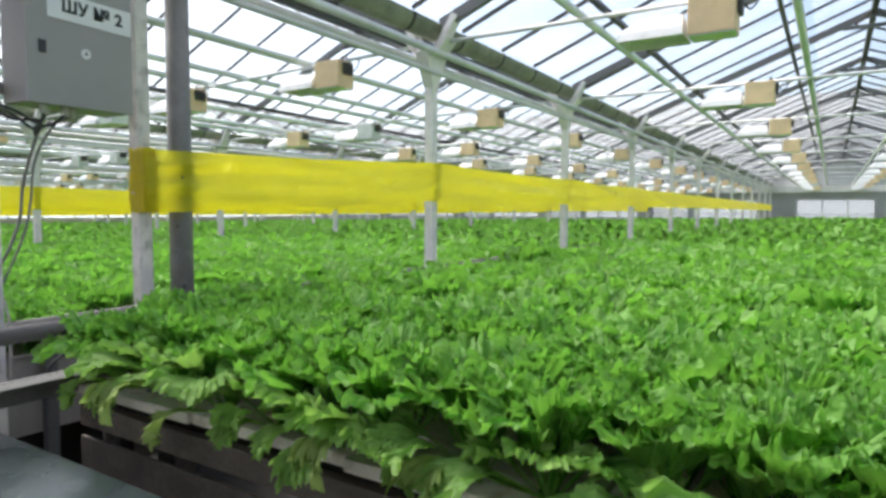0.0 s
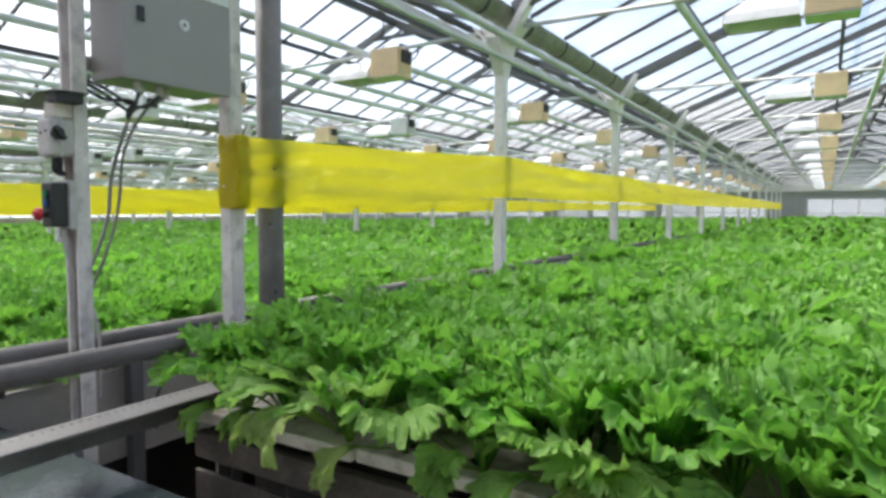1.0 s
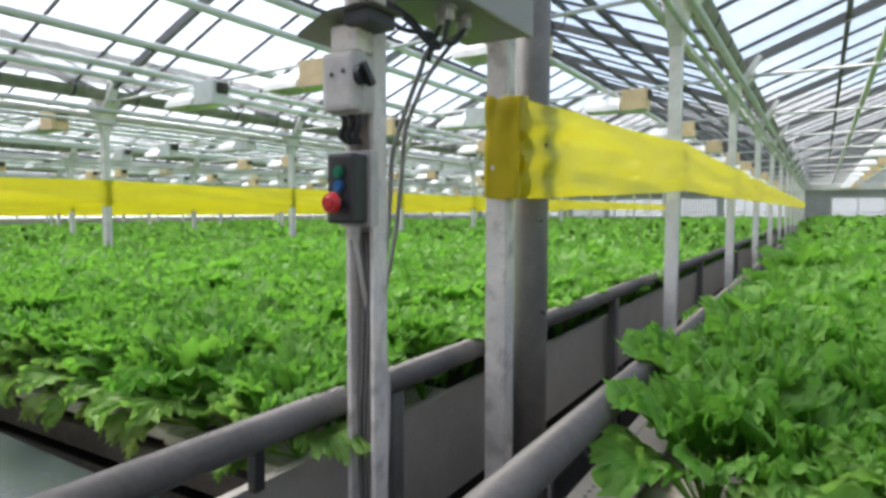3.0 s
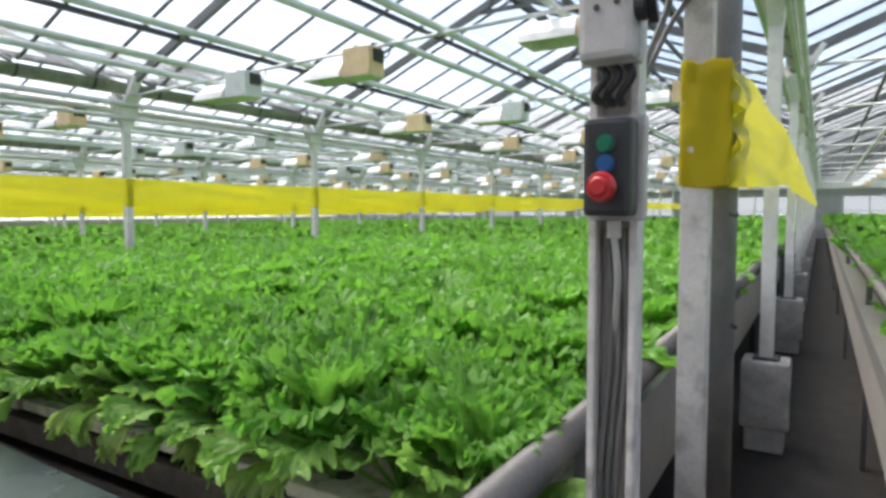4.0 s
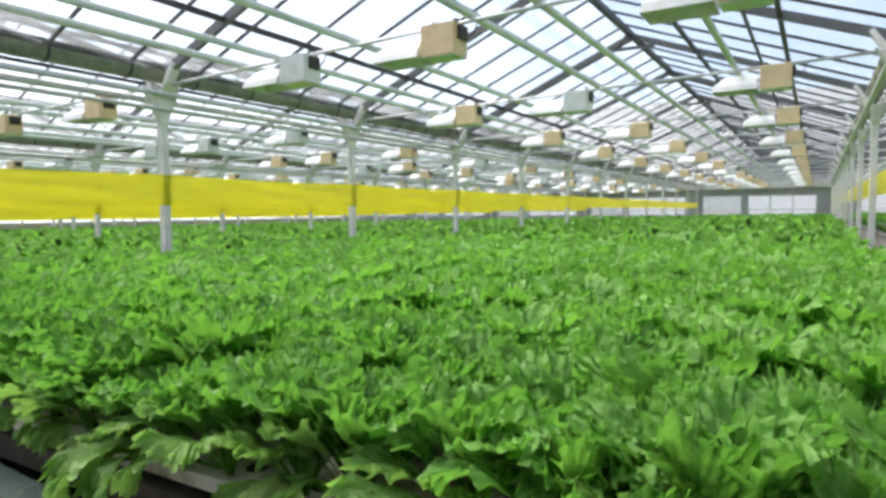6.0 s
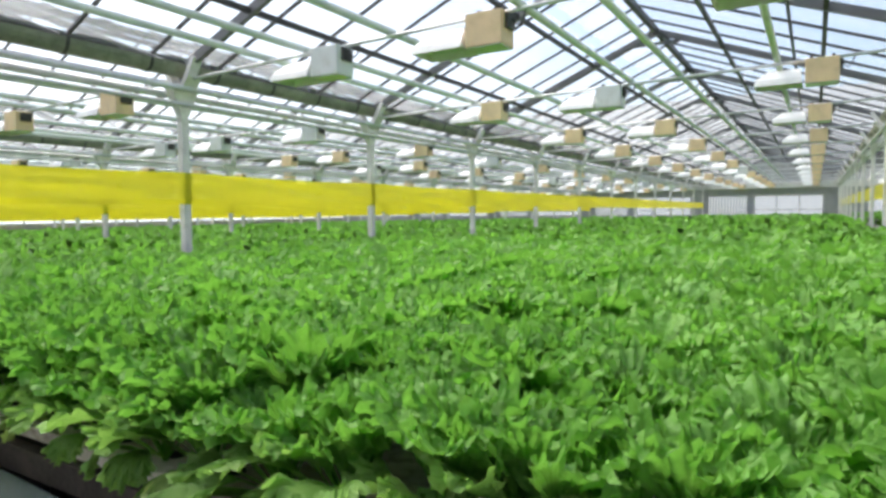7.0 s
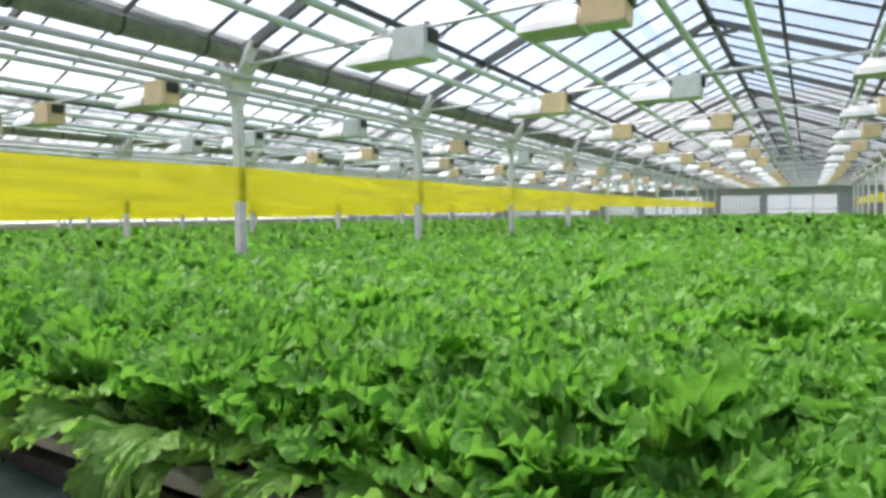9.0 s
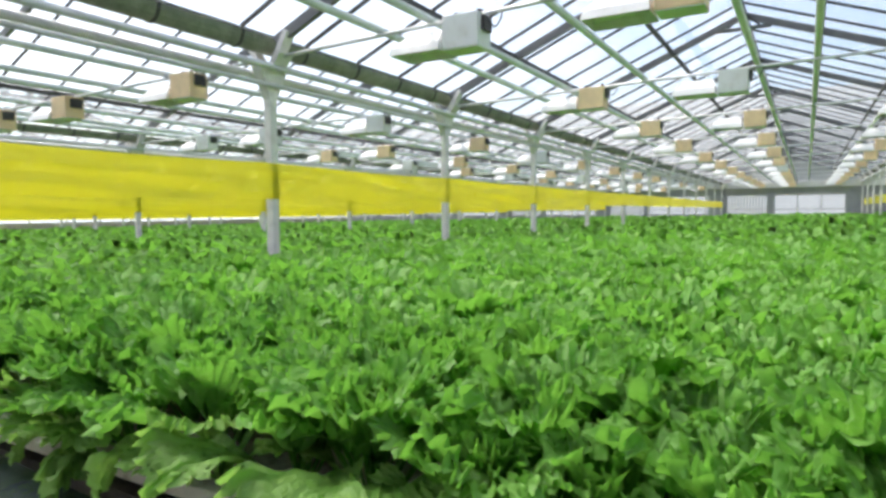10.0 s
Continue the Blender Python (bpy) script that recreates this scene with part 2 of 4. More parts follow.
def cable(name, points, r, mat, parent, label=""):
    """A smooth hanging cable through a few points."""
    pts = [Vector(p) for p in points]
    bm = bmesh.new()
    path = []
    for i in range(len(pts) - 1):
        p0, p1, p2, p3 = pts[max(i - 1, 0)], pts[i], pts[i + 1], pts[min(i + 2, len(pts) - 1)]
        for k in range(8):
            t = k / 8
            path.append(0.5 * (2 * p1 + (p2 - p0) * t + (2 * p0 - 5 * p1 + 4 * p2 - p3) * t * t + (3 * p1 - p0 - 3 * p2 + p3) * t ** 3))
    path.append(pts[-1])
    rings = []
    for i, p in enumerate(path):
        d = (path[min(i + 1, len(path) - 1)] - path[max(i - 1, 0)]).normalized()
        s = d.orthogonal().normalized()
        u = d.cross(s)
        if rings:
            s = (last - d * last.dot(d)).normalized()
            u = d.cross(s)
        last = s
        rings.append([bm.verts.new(p + r * (math.cos(k * math.pi / 3) * s + math.sin(k * math.pi / 3) * u)) for k in range(6)])
    for a, b in zip(rings, rings[1:]):
        for k in range(6):
            bm.faces.new((a[k], a[(k + 1) % 6], b[(k + 1) % 6], b[k]))
    return part(name, bm, mat, parent, label, True)


def B():
    return bmesh.new()


# ---- plan ----
BAY, STEP = 6.35, 3.0
ROW0, POST0 = -2.79, 4.306
SPANS = 12
FAR = POST0 + STEP * (SPANS - 1)
BACK = -2.6
EAVE, RIDGE = 2.42, 3.68
DROP = 0.085
FLOOR = -0.5
TIE = 2.335


def row_x(k):
    """Post row k: 0 is the row with the cabinet, 1 to 5 lie to the west, -1 to the east."""
    return ROW0 - BAY * k


def fall(k):
    return -DROP * max(k, 0)


def dip(k):
    """How much lower the roof works of row k lie than those of row 0."""
    return -0.15 * min(max(k, 0), 1) - 0.07 * max(k - 1, 0)


ROWS_K = range(-1, 6)

# ---- the setting ----
bm = B()
box(bm, -400, 400, -400, 400, FLOOR - 0.3, FLOOR - 0.12)
tagged(part("ground", bm, EARTH), "pale open ground round the greenhouse", "ground", kind="structure")
bm = B()
box(bm, row_x(5) - 0.3, row_x(-1) + 0.3, BACK, FAR + 0.3, FLOOR - 0.1, FLOOR)
tagged(part("floor", bm, SOIL), "dark soil floor under the growing beds", "floor", kind="structure")
bm = B()
rim = [(row_x(-1), 0.965), (-3.6, 0.965), (-4.6, 1.0), (-7.4, 1.16), (row_x(5), 1.16)]
for z in (0.225, 0.25):
    loop = [bm.verts.new((x, y, z)) for x, y in rim] + [bm.verts.new((row_x(5), 0.42, z)), bm.verts.new((row_x(-1), 0.42, z))]
    bm.faces.new(loop if z > 0.23 else loop[::-1])
bm.verts.ensure_lookup_table()
for i in range(7):
    j = (i + 1) % 7
    bm.faces.new((bm.verts[j], bm.verts[i], bm.verts[i + 7], bm.verts[j + 7]))
box(bm, row_x(5), row_x(-1), 0.42, 0.445, 0.13, 0.2245)
for i in range(14):
    x = row_x(5) + 1 + i * 2.6
    box(bm, x - 0.03, x + 0.03, 0.84, 0.9, FLOOR, 0.2245)
    box(bm, x - 0.03, x + 0.03, 0.5, 0.56, FLOOR, 0.2245)
tagged(part("platform", bm, PLATE), "smooth grey-green coated cover plate along the bed ends", "platform", kind="structure")


def roof_bay(k):
    """Gable roof over the bay east of row k: rafters, glazing bars, purlins, ridge and glass."""
    x0, x1 = row_x(k), row_x(k - 1)
    xm = (x0 + x1) / 2
    z0, z1 = EAVE + dip(k), EAVE + dip(k - 1)
    zr = RIDGE + (dip(k) + dip(k - 1)) / 2
    steel, bars, glass, dark = B(), B(), B(), B()
    first = BACK
    for i in range(-1, SPANS):
        y = POST0 + i * STEP
        for a, za in ((x0 + 0.1, z0 + 0.05), (x1 - 0.1, z1 + 0.05)):
            bar(steel, (a, y, za), (xm, y, zr), 0.05, 0.09)
    n = int((FAR - first) / 0.75)
    for i in range(n + 1):
        y = POST0 - 5.6 + i * 0.75
        if y > FAR or y < BACK:
            continue
        for a, za in ((x0 + 0.06, z0 + 0.1), (x1 - 0.06, z1 + 0.1)):
            bar(bars, (a, y, za), (xm, y, zr + 0.09), 0.022, 0.03)
    for a, za in ((x0, z0), (x1, z1)):
        for f in (0.31, 0.7):
            p = (a + (xm - a) * f, za + (zr - za) * f + 0.0)
            bar(dark, (p[0], first, p[1]), (p[0], FAR, p[1]), 0.045, 0.05)
    bar(dark, (xm, first, zr + 0.02), (xm, FAR, zr + 0.02), 0.07, 0.09)
    bar(dark, (x1 - 1.3, first, z1 + 0.42), (x1 - 1.3, FAR, z1 + 0.42), 0.03, 0.04)
    for i in range(-1, SPANS):
        y = POST0 + i * STEP
        bar(steel, (xm - 0.35, y, zr - 0.18), (xm + 0.35, y, zr - 0.18), 0.03, 0.05)
        for s in (-1, 1):
            bar(dark, (xm, y - 0.25, zr), (xm + s * 0.2, y, zr - 0.15), 0.02, 0.02)
    for a, za, cuts in ((x0 + 0.06, z0 + 0.125, ((0, 0.745), (0.785, 1))), (x1 - 0.06, z1 + 0.125, ((0, 1),))):
        for f0, f1 in cuts:
            (xa, ya), (xb, yb) = [(a + (xm - a) * f, za + (zr + 0.115 - za) * f) for f in (f0, f1)]
            glass.faces.new([glass.verts.new(v) for v in ((xa, first, ya), (xa, FAR, ya), (xb, FAR, yb), (xb, first, yb))])
    r = part("ceiling_steel", steel, RAFTER)
    tagged(r, "grey steel rafters and purlins of a greenhouse roof", "roof frame", "roof bays", "structure")
    tagged(part("ceiling_purlin", dark, DARK), "dark steel ridge beam and purlins of a greenhouse roof", "roof frame", "roof purlins", "structure")
    tagged(part("ceiling_glazing_bar", bars, DARK), "thin dark glazing bars of a greenhouse roof", "glazing bars", "roof bars", "structure")
    g = tagged(part("ceiling_glass", glass, GLASS), "hazy clear glass roof slopes", "glass roof", "roof glass", "structure")
    g.visible_shadow = False


for k in range(0, 6):
    roof_bay(k)


def wall(name, a, b, height, mat_low):
    """A glazed wall from a to b with a low plinth, mullions, rails and glass."""
    a, b = Vector((*a, FLOOR)), Vector((*b, FLOOR))
    height -= FLOOR
    n = max(2, int((b - a).length / 1.6))
    top = tagged(new(name), "glazed greenhouse wall with white metal frame", "wall", kind="structure")
    up = Vector((0, 0, 1))
    f, low = B(), B()
    for i in range(n + 1):
        p = a.lerp(b, i / n)
        bar(f, p + up * 0.0, p + up * height, 0.06, 0.06)
    for z in (1.0, 2.05, height):
        bar(f, a + up * z, b + up * z, 0.05, 0.06)
    bar(low, a + up * 0.49, b + up * 0.49, 0.1, 0.96)
    part("wall_frame", f, ALU, top)
    part("plinth", low, mat_low, top)
    g = B()
    g.faces.new([g.verts.new(v) for v in (a + up * 0.98, b + up * 0.98, b + up * height, a + up * height)])
    part("pane", g, GLASS, top).visible_shadow = False
    return top


XW, XE = row_x(5) - 0.25, row_x(-1) + 0.25
# the far wall: grey panels, a wide bright window and a strip of narrow panes in each bay
yn = FAR + 0.3
spans = [(row_x(k) + (1.2 if k == 0 else 2.5), row_x(k) + (4.6 if k == 0 else 5.7)) for k in range(5, -1, -1)]
strips = [(row_x(k) + 0.25, row_x(k) + 2.2) for k in range(5, 0, -1)]
holes = sorted(spans + strips)
bm = B()
box(bm, XW, XE, yn, yn + 0.1, FLOOR, 0.6)
box(bm, XW, XE, yn, yn + 0.1, 1.64, 2.1)
for a, b in zip([XW] + [h[1] for h in holes], [h[0] for h in holes] + [XE]):
    box(bm, a, b, yn, yn + 0.1, 0.6005, 1.6395)
tagged(part("wall_north", bm, ENDWALL), "grey panel end wall with wide bright windows", "wall", kind="structure")
for x0, x1 in holes:
    t = tagged(new("window_1"), "bright glazed opening in the grey end wall", "window", "end windows", "structure")
    bm = B()
    for z in (0.6, 0.86, 1.6):
        box(bm, x0, x1, yn + 0.02, yn + 0.07, z, z + 0.04)
    n = 3 if x1 - x0 > 2.5 else 13
    for i in range(n + 1):
        x = x0 + (x1 - x0 - 0.05) * i / n
        box(bm, x, x + 0.05, yn + 0.015, yn + 0.075, 0.6405, 1.5995)
    part("window_frame", bm, WHITE, t)
    bm = B()
    bm.faces.new([bm.verts.new(v) for v in ((x0, yn + 0.045, 0.62), (x1, yn + 0.045, 0.62), (x1, yn + 0.045, 1.62), (x0, yn + 0.045, 1.62))])
    part("pane", bm, GLASS, t).visible_shadow = False
bm = B()
box(bm, XW - 20, XE + 20, yn + 12, yn + 12.1, FLOOR - 0.1, 9.0)
tagged(part("backdrop", bm, BRIGHT), "pale overcast sky beyond the end windows", "sky", kind="structure")
# added out of view: keeps south sky off, bounces light onto bed fronts
bm = B()
box(bm, XW, XE, BACK - 0.1, BACK, FLOOR, 2.6)
tagged(part("wall_south", bm, WHITE), "unseen white wall added to screen the south sky and bounce light", "wall", kind="structure")
bm = B()
box(bm, XW, XE, FAR + 0.06, FAR + 0.16, 2.0, 2.34, 0.01)
tagged(part("trim", bm, WHITE), "white cross beam in front of the end wall", "beam", kind="structure")
# north sheeting stands for greyish gable glass; the unseen south one blocks sky
for name, y in (("wall_gable_north", FAR + 0.2), ("wall_gable_south", BACK - 0.07)):
    bm = B()
    for k in range(0, 6):
        xa, xb = row_x(k), row_x(k - 1)
        za, zb = EAVE + dip(k), EAVE + dip(k - 1)
        vs = []
        for yy in (y, y + 0.05):
            vs.append([bm.verts.new(v) for v in ((xa, yy, 2.0), (xb, yy, 2.0), (xb, yy, zb), ((xa + xb) / 2, yy, RIDGE + (dip(k) + dip(k - 1)) / 2 + 0.1), (xa, yy, za))])
        bm.faces.new(vs[0])
        bm.faces.new(vs[1][::-1])
    tagged(part(name, bm, ENDWALL), "grey sheeting added to fill the gables of both end walls", "gable", "gable walls", "structure")
wall("wall_west", (XW, BACK), (XW, FAR + 0.25), 2.3, CONCRETE)
wall("wall_east", (XE, BACK), (XE, FAR + 0.25), 2.5, CONCRETE)

# ---- post rows ----


def post(k, y):
    z = dip(k)
    t = thing("roof_post", (row_x(k), y, 0), "white painted square steel post with a flared roof bracket", "post", "roof posts")
    bm = B()
    box(bm, -0.038, 0.038, -0.038, 0.038, 0.052, 2.06 + z, 0.004)
    part("shaft", bm, WHITE, t)
    bm = B()
    lower = [bm.verts.new((sx * 0.041, sy * 0.041, 1.99 + z)) for sx, sy in ((-1, -1), (1, -1), (1, 1), (-1, 1))]
    upper = [bm.verts.new((sx * 0.06, sy * 0.15, 2.25 + z)) for sx, sy in ((-1, -1), (1, -1), (1, 1), (-1, 1))]
    for i in range(4):
        bm.faces.new((lower[i], lower[(i + 1) % 4], upper[(i + 1) % 4], upper[i]))
    bm.faces.new(upper)
    bm.faces.new(lower[::-1])
    for s in (-1, 1):
        bar(bm, (s * 0.02, 0, 2.2 + z), (s * 0.24, 0, 2.53 + z), 0.1, 0.05)
        bar(bm, (s * 0.1, 0, 2.24 + z), (s * 0.2, 0, 2.36 + z), 0.16, 0.012)
    part("bracket", bm, WHITE, t)
    bm = B()
    box(bm, -0.07, 0.07, -0.07, 0.07, 0.04, 0.052, 0.002)
    part("base_plate", bm, DARK, t)
    return t


def footing(at):
    """A rough concrete block on a narrower stub, under a post."""
    t = thing("post_footing", at, "rough whitish concrete footing block under a white post", "footing", "post footings")
    bm = B()
    box(bm, -0.13, 0.13, -0.12, 0.12, -0.36, 0.04, 0.02)
    bmesh.ops.subdivide_edges(bm, edges=bm.edges[:], cuts=3, use_grid_fill=True)
    for v in bm.verts:
        v.co += 0.007 * noise.noise_vector(v.co * 25) * (v.co.z < 0.02)
    part("block", bm, CONCRETE, t, "", True)
    bm = B()
    box(bm, -0.105, 0.105, -0.1, 0.1, FLOOR, -0.352, 0.01)
    part("stub", bm, CONCRETE, t)
    return t


base = None
for k in ROWS_K:
    first = post(k, POST0)
    for i in range(-1 if k else 0, SPANS):
        y = POST0 + i * STEP
        if i:
            copy_thing(first, Matrix.Translation((row_x(k), y, 0)))
        if base is None:
            base = footing((row_x(k), y, 0))
        else:
            copy_thing(base, Matrix.Translation((row_x(k), y, 0)))
    z = dip(k)
    x = row_x(k)
    y0 = BACK
    bm = B()
    for i in range(9):
        a0, a1 = math.pi * (1 + i / 9), math.pi * (1 + (i + 1) / 9)
        p = [(x + 0.088 * math.cos(a), EAVE + 0.06 + z + 0.11 * math.sin(a)) for a in (a0, a1)]
        q = [(x + 0.096 * math.cos(a), EAVE + 0.06 + z + 0.118 * math.sin(a)) for a in (a0, a1)]
        for pair in (p[::-1], q):
            vs = [bm.verts.new((pair[0][0], y0, pair[0][1])), bm.verts.new((pair[1][0], y0, pair[1][1])), bm.verts.new((pair[1][0], FAR, pair[1][1])), bm.verts.new((pair[0][0], FAR, pair[0][1]))]
            bm.faces.new(vs)
    t = thing("gutter", (0, 0, 0), "mossy grey-green roof gutter on white brackets", "gutter", "roof gutters")
    part("channel", bm, GUTTER, t, "", True)
    clamp = None
    for i in range(int((FAR - y0) / 0.75)):
        if clamp is None:
            bm = B()
            hoop = []
            for j in range(10):
                c, d = math.cos(math.pi * (1 + j / 9)), math.sin(math.pi * (1 + j / 9))
                hoop.append([bm.verts.new(((0.096 + e) * c, h, (0.118 + e) * d)) for e, h in ((0, -0.0125), (0.008, -0.0125), (0.008, 0.0125), (0, 0.0125))])
            for a, b in zip(hoop, hoop[1:]):
                for j in range(4):
                    bm.faces.new((a[j], a[(j + 1) % 4], b[(j + 1) % 4], b[j]))
            bm.faces.new(hoop[0][::-1])
            bm.faces.new(hoop[-1])
            clamp = part("clamp", bm, DARK, t).data
            o = t.children[-1]
        else:
            o = new("clamp", clamp)
            o.parent = t
        o.location = (x, POST0 - 5.6 - 0.02 + i * 0.75, EAVE + 0.06 + z)
    for dx, dz, r in ((0.1, 2.245, 0.03), (-0.1, 2.2, 0.034), (0.06, 2.1, 0.02)):
        bm = rod(B(), (x + dx, y0, dz + z), (x + dx, FAR, dz + z), r, 10)
        tagged(part("rail_pipe", bm, ALU, None, "", True), "pale metal pipe running below the gutter", "pipe", "gutter pipes")


def tie_z(k, off):
    """Height of the cross pipe in the bay east of row k, off metres from the row."""
    return TIE + dip(k) + (dip(k - 1) - dip(k)) * off / BAY


# heating pipes resting on the cross pipes
for k in range(0, 6):
    for off in (1.15, 1.6, 2.46, 3.55, 4.06, 4.97) if k else (1.23, 2.55, 3.6):
        x, z = row_x(k) + off, tie_z(k, off) + 0.044
        bm = rod(B(), (x, BACK, z), (x, FAR, z), 0.03, 10)
        tagged(part("heating_pipe", bm, GREENPIPE, None, "", True), "pale green heating pipe under the glass roof", "pipe", "heating pipes")


def tie(k, i):
    y = POST0 + i * STEP
    bm = rod(B(), (row_x(k) + 0.05, y, tie_z(k, 0.05)), (row_x(k - 1) - 0.05, y, tie_z(k, BAY - 0.05)), 0.016, 8)
    tagged(part("tie_pipe", bm, ALU, None, "", True), "thin pale cross pipe that carries the lamps", "pipe", "lamp pipes")


def grow_lamp(at, white):
    """A ballast housing on hooks with a reflector hood beside it."""
    t = thing("grow_lamp", at, "greenhouse lamp with " + ("white" if white else "yellowed") + " ballast box and white reflector hood", "lamp", "grow lamps")
    bm = B()
    box(bm, -0.138, 0.138, -0.14, 0.065, -0.24, -0.012, 0.008)
    body = part("ballast_housing", bm, SHADE if white else BALLAST, t)
    bm = B()
    box(bm, -0.133, 0.133, -0.135, 0.061, -0.246, -0.2405)
    part("bottom_plate", bm, SHADE, body)
    for s in (-0.09, 0.09):
        bm = B()
        bar(bm, (s, 0.069, -0.07), (s, 0.069, 0.035), 0.024, 0.006)
        bar(bm, (s, 0.07, 0.032), (s, -0.03, 0.032), 0.024, 0.006)
        bar(bm, (s, -0.03, 0.034), (s, -0.03, -0.021), 0.024, 0.006)
        part("hook", bm, DARK, t)
    bm = B()
    box(bm, 0.139, 0.165, -0.09, 0.03, -0.13, -0.03, 0.004)
    part("connector", bm, DARK, t)
    cable("cable", [(0.15, -0.03, -0.04), (0.2, -0.01, -0.1), (0.24, 0, -0.06), (0.26, 0, 0.0), (0.3, 0, 0.018)], 0.006, DARK, t)
    bm = B()
    # hood: a shallow trough open below, flaring downwards, with a flat rim
    top = [(-0.1, -0.05), (0.17, -0.05), (0.17, 0.05), (-0.1, 0.05)]
    low = [(-0.215, -0.15), (0.195, -0.15), (0.195, 0.15), (-0.215, 0.15)]
    for sh in (0.0, 0.006):
        a = [bm.verts.new((x - 0.352, y - 0.02, -0.085 - sh)) for x, y in top]
        m = [bm.verts.new((x * 0.97 - 0.352, y * 0.84 - 0.02, -0.175 - sh)) for x, y in low]
        c = [bm.verts.new((x * (1 - sh) - 0.352, y * (1 - 3 * sh) - 0.02, -0.235)) for x, y in low]
        for i in range(4):
            j = (i + 1) % 4
            bm.faces.new((a[i], a[j], m[j], m[i]))
            bm.faces.new((m[i], m[j], c[j], c[i]))
        bm.faces.new(a)
    part("reflector", bm, SHADE, t)
    bm = rod(B(), (-0.46, -0.02, -0.19), (-0.17, -0.02, -0.19), 0.022, 8)
    part("bulb", bm, ALU, t)
    return t


lamps = {}
for k in range(0, 6):
    for i in range(-1, SPANS):
        tie(k, i)
        for off in (5.35, 3.35, 1.93) if k else (2.12, 4.1):
            if k == 1:
                w = (off == 1.93 and i < 1) or (off == 3.35 and i in (1, 6))
            else:
                w = (i * 7 + k * 3 + int(off * 4)) % 11 in ((5,) if k == 0 else (1, 4, 6, 9))
            at = (row_x(k) + off, POST0 + i * STEP, tie_z(k, off))
            if w in lamps:
                copy_thing(lamps[w], Matrix.Translation(at))
            else:
                lamps[w] = grow_lamp(at, w)

# ---- yellow film along the post rows ----


def film_strip(k, y0, y1, zb, zt, start):
    """A hanging strip of film: gathered at the posts, slack between them."""
    x = row_x(k) + (0.072 if k == 0 else 0.05)
    n = max(4, int((y1 - y0) / 0.09))
    rows = 11
    bm = B()
    grid = []
    for i in range(n + 1):
        y = y0 + (y1 - y0) * i / n
        u = ((y - POST0) / STEP) % 1.0
        slack = math.sin(math.pi * u)
        col = []
        for j in range(rows):
            v = j / (rows - 1)
            zz = zb(y) + (zt(y) - zb(y)) * v
            fold = 0.012 * noise.noise(Vector((y * 1.1, v * 7.0, k * 3.1))) + 0.02 * slack * noise.noise(Vector((y * 0.6 + 9, v * 3.5 + y * 0.8, k)))
            near = max(0.0, 1 - abs(y - start) / 0.9)
            fold += near * 0.02 * math.sin(11 * math.atan2(v - 0.75, (y - start) * 2 + 0.25) + 3 * noise.noise(Vector((y * 3, v * 2, 5))))
            zz += -0.018 * slack * (0.4 + 0.6 * v) + 0.004 * noise.noise(Vector((y * 5, v, 2)))
            col.append(bm.verts.new((x + fold, y, zz)))
        grid.append(col)
    for a, b in zip(grid, grid[1:]):
        for j in range(rows - 1):
            bm.faces.new((a[j], b[j], b[j + 1], a[j + 1]))
    return bm


for k in ROWS_K:
    z = fall(k)
    t = thing("sticky_film", (0, 0, 0), "bright yellow sticky film stretched along white posts", "sticky trap", "yellow films")
    if k == 0:
        start = 1.75
        zb = lambda y: 0.985 + 0.092 * min(1, max(0, (y - 1.7) / 2.6))
        zt = lambda y: 1.288 + 0.095 * min(1, max(0, (y - 1.7) / 2.6))
    else:
        start = BACK
        zb = lambda y: 1.075 + z
        zt = lambda y: 1.383 + z
    cuts = [start] + [POST0 + i * STEP for i in range(-1, SPANS) if POST0 + i * STEP > start + 0.3]
    for a, b in zip(cuts, cuts[1:]):
        part("film_span", film_strip(k, a, b, zb, zt, start), YELLOW, t, "", True)
    if k == 0:
        bm = B()
        box(bm, -2.84, -2.726, 1.748, 1.822, 0.985, 1.288, 0.008)
        bmesh.ops.subdivide_edges(bm, edges=bm.edges[:], cuts=9, use_grid_fill=True)
        for v in bm.verts:
            v.co += 0.007 * noise.noise_vector(v.co * 22) + 0.005 * noise.noise_vector(v.co * 60)
        part("film_wrap", bm, GOLD, t, "wrinkled doubled film wound round a post", True)

# ---- beds ----
BED_TOP = 0.37


def bed_range(k):
    """The bed east of row k."""
    return row_x(k) + 0.5, row_x(k - 1) - 0.2


def bed_fall(k):
    return fall(k) if k else 0.0


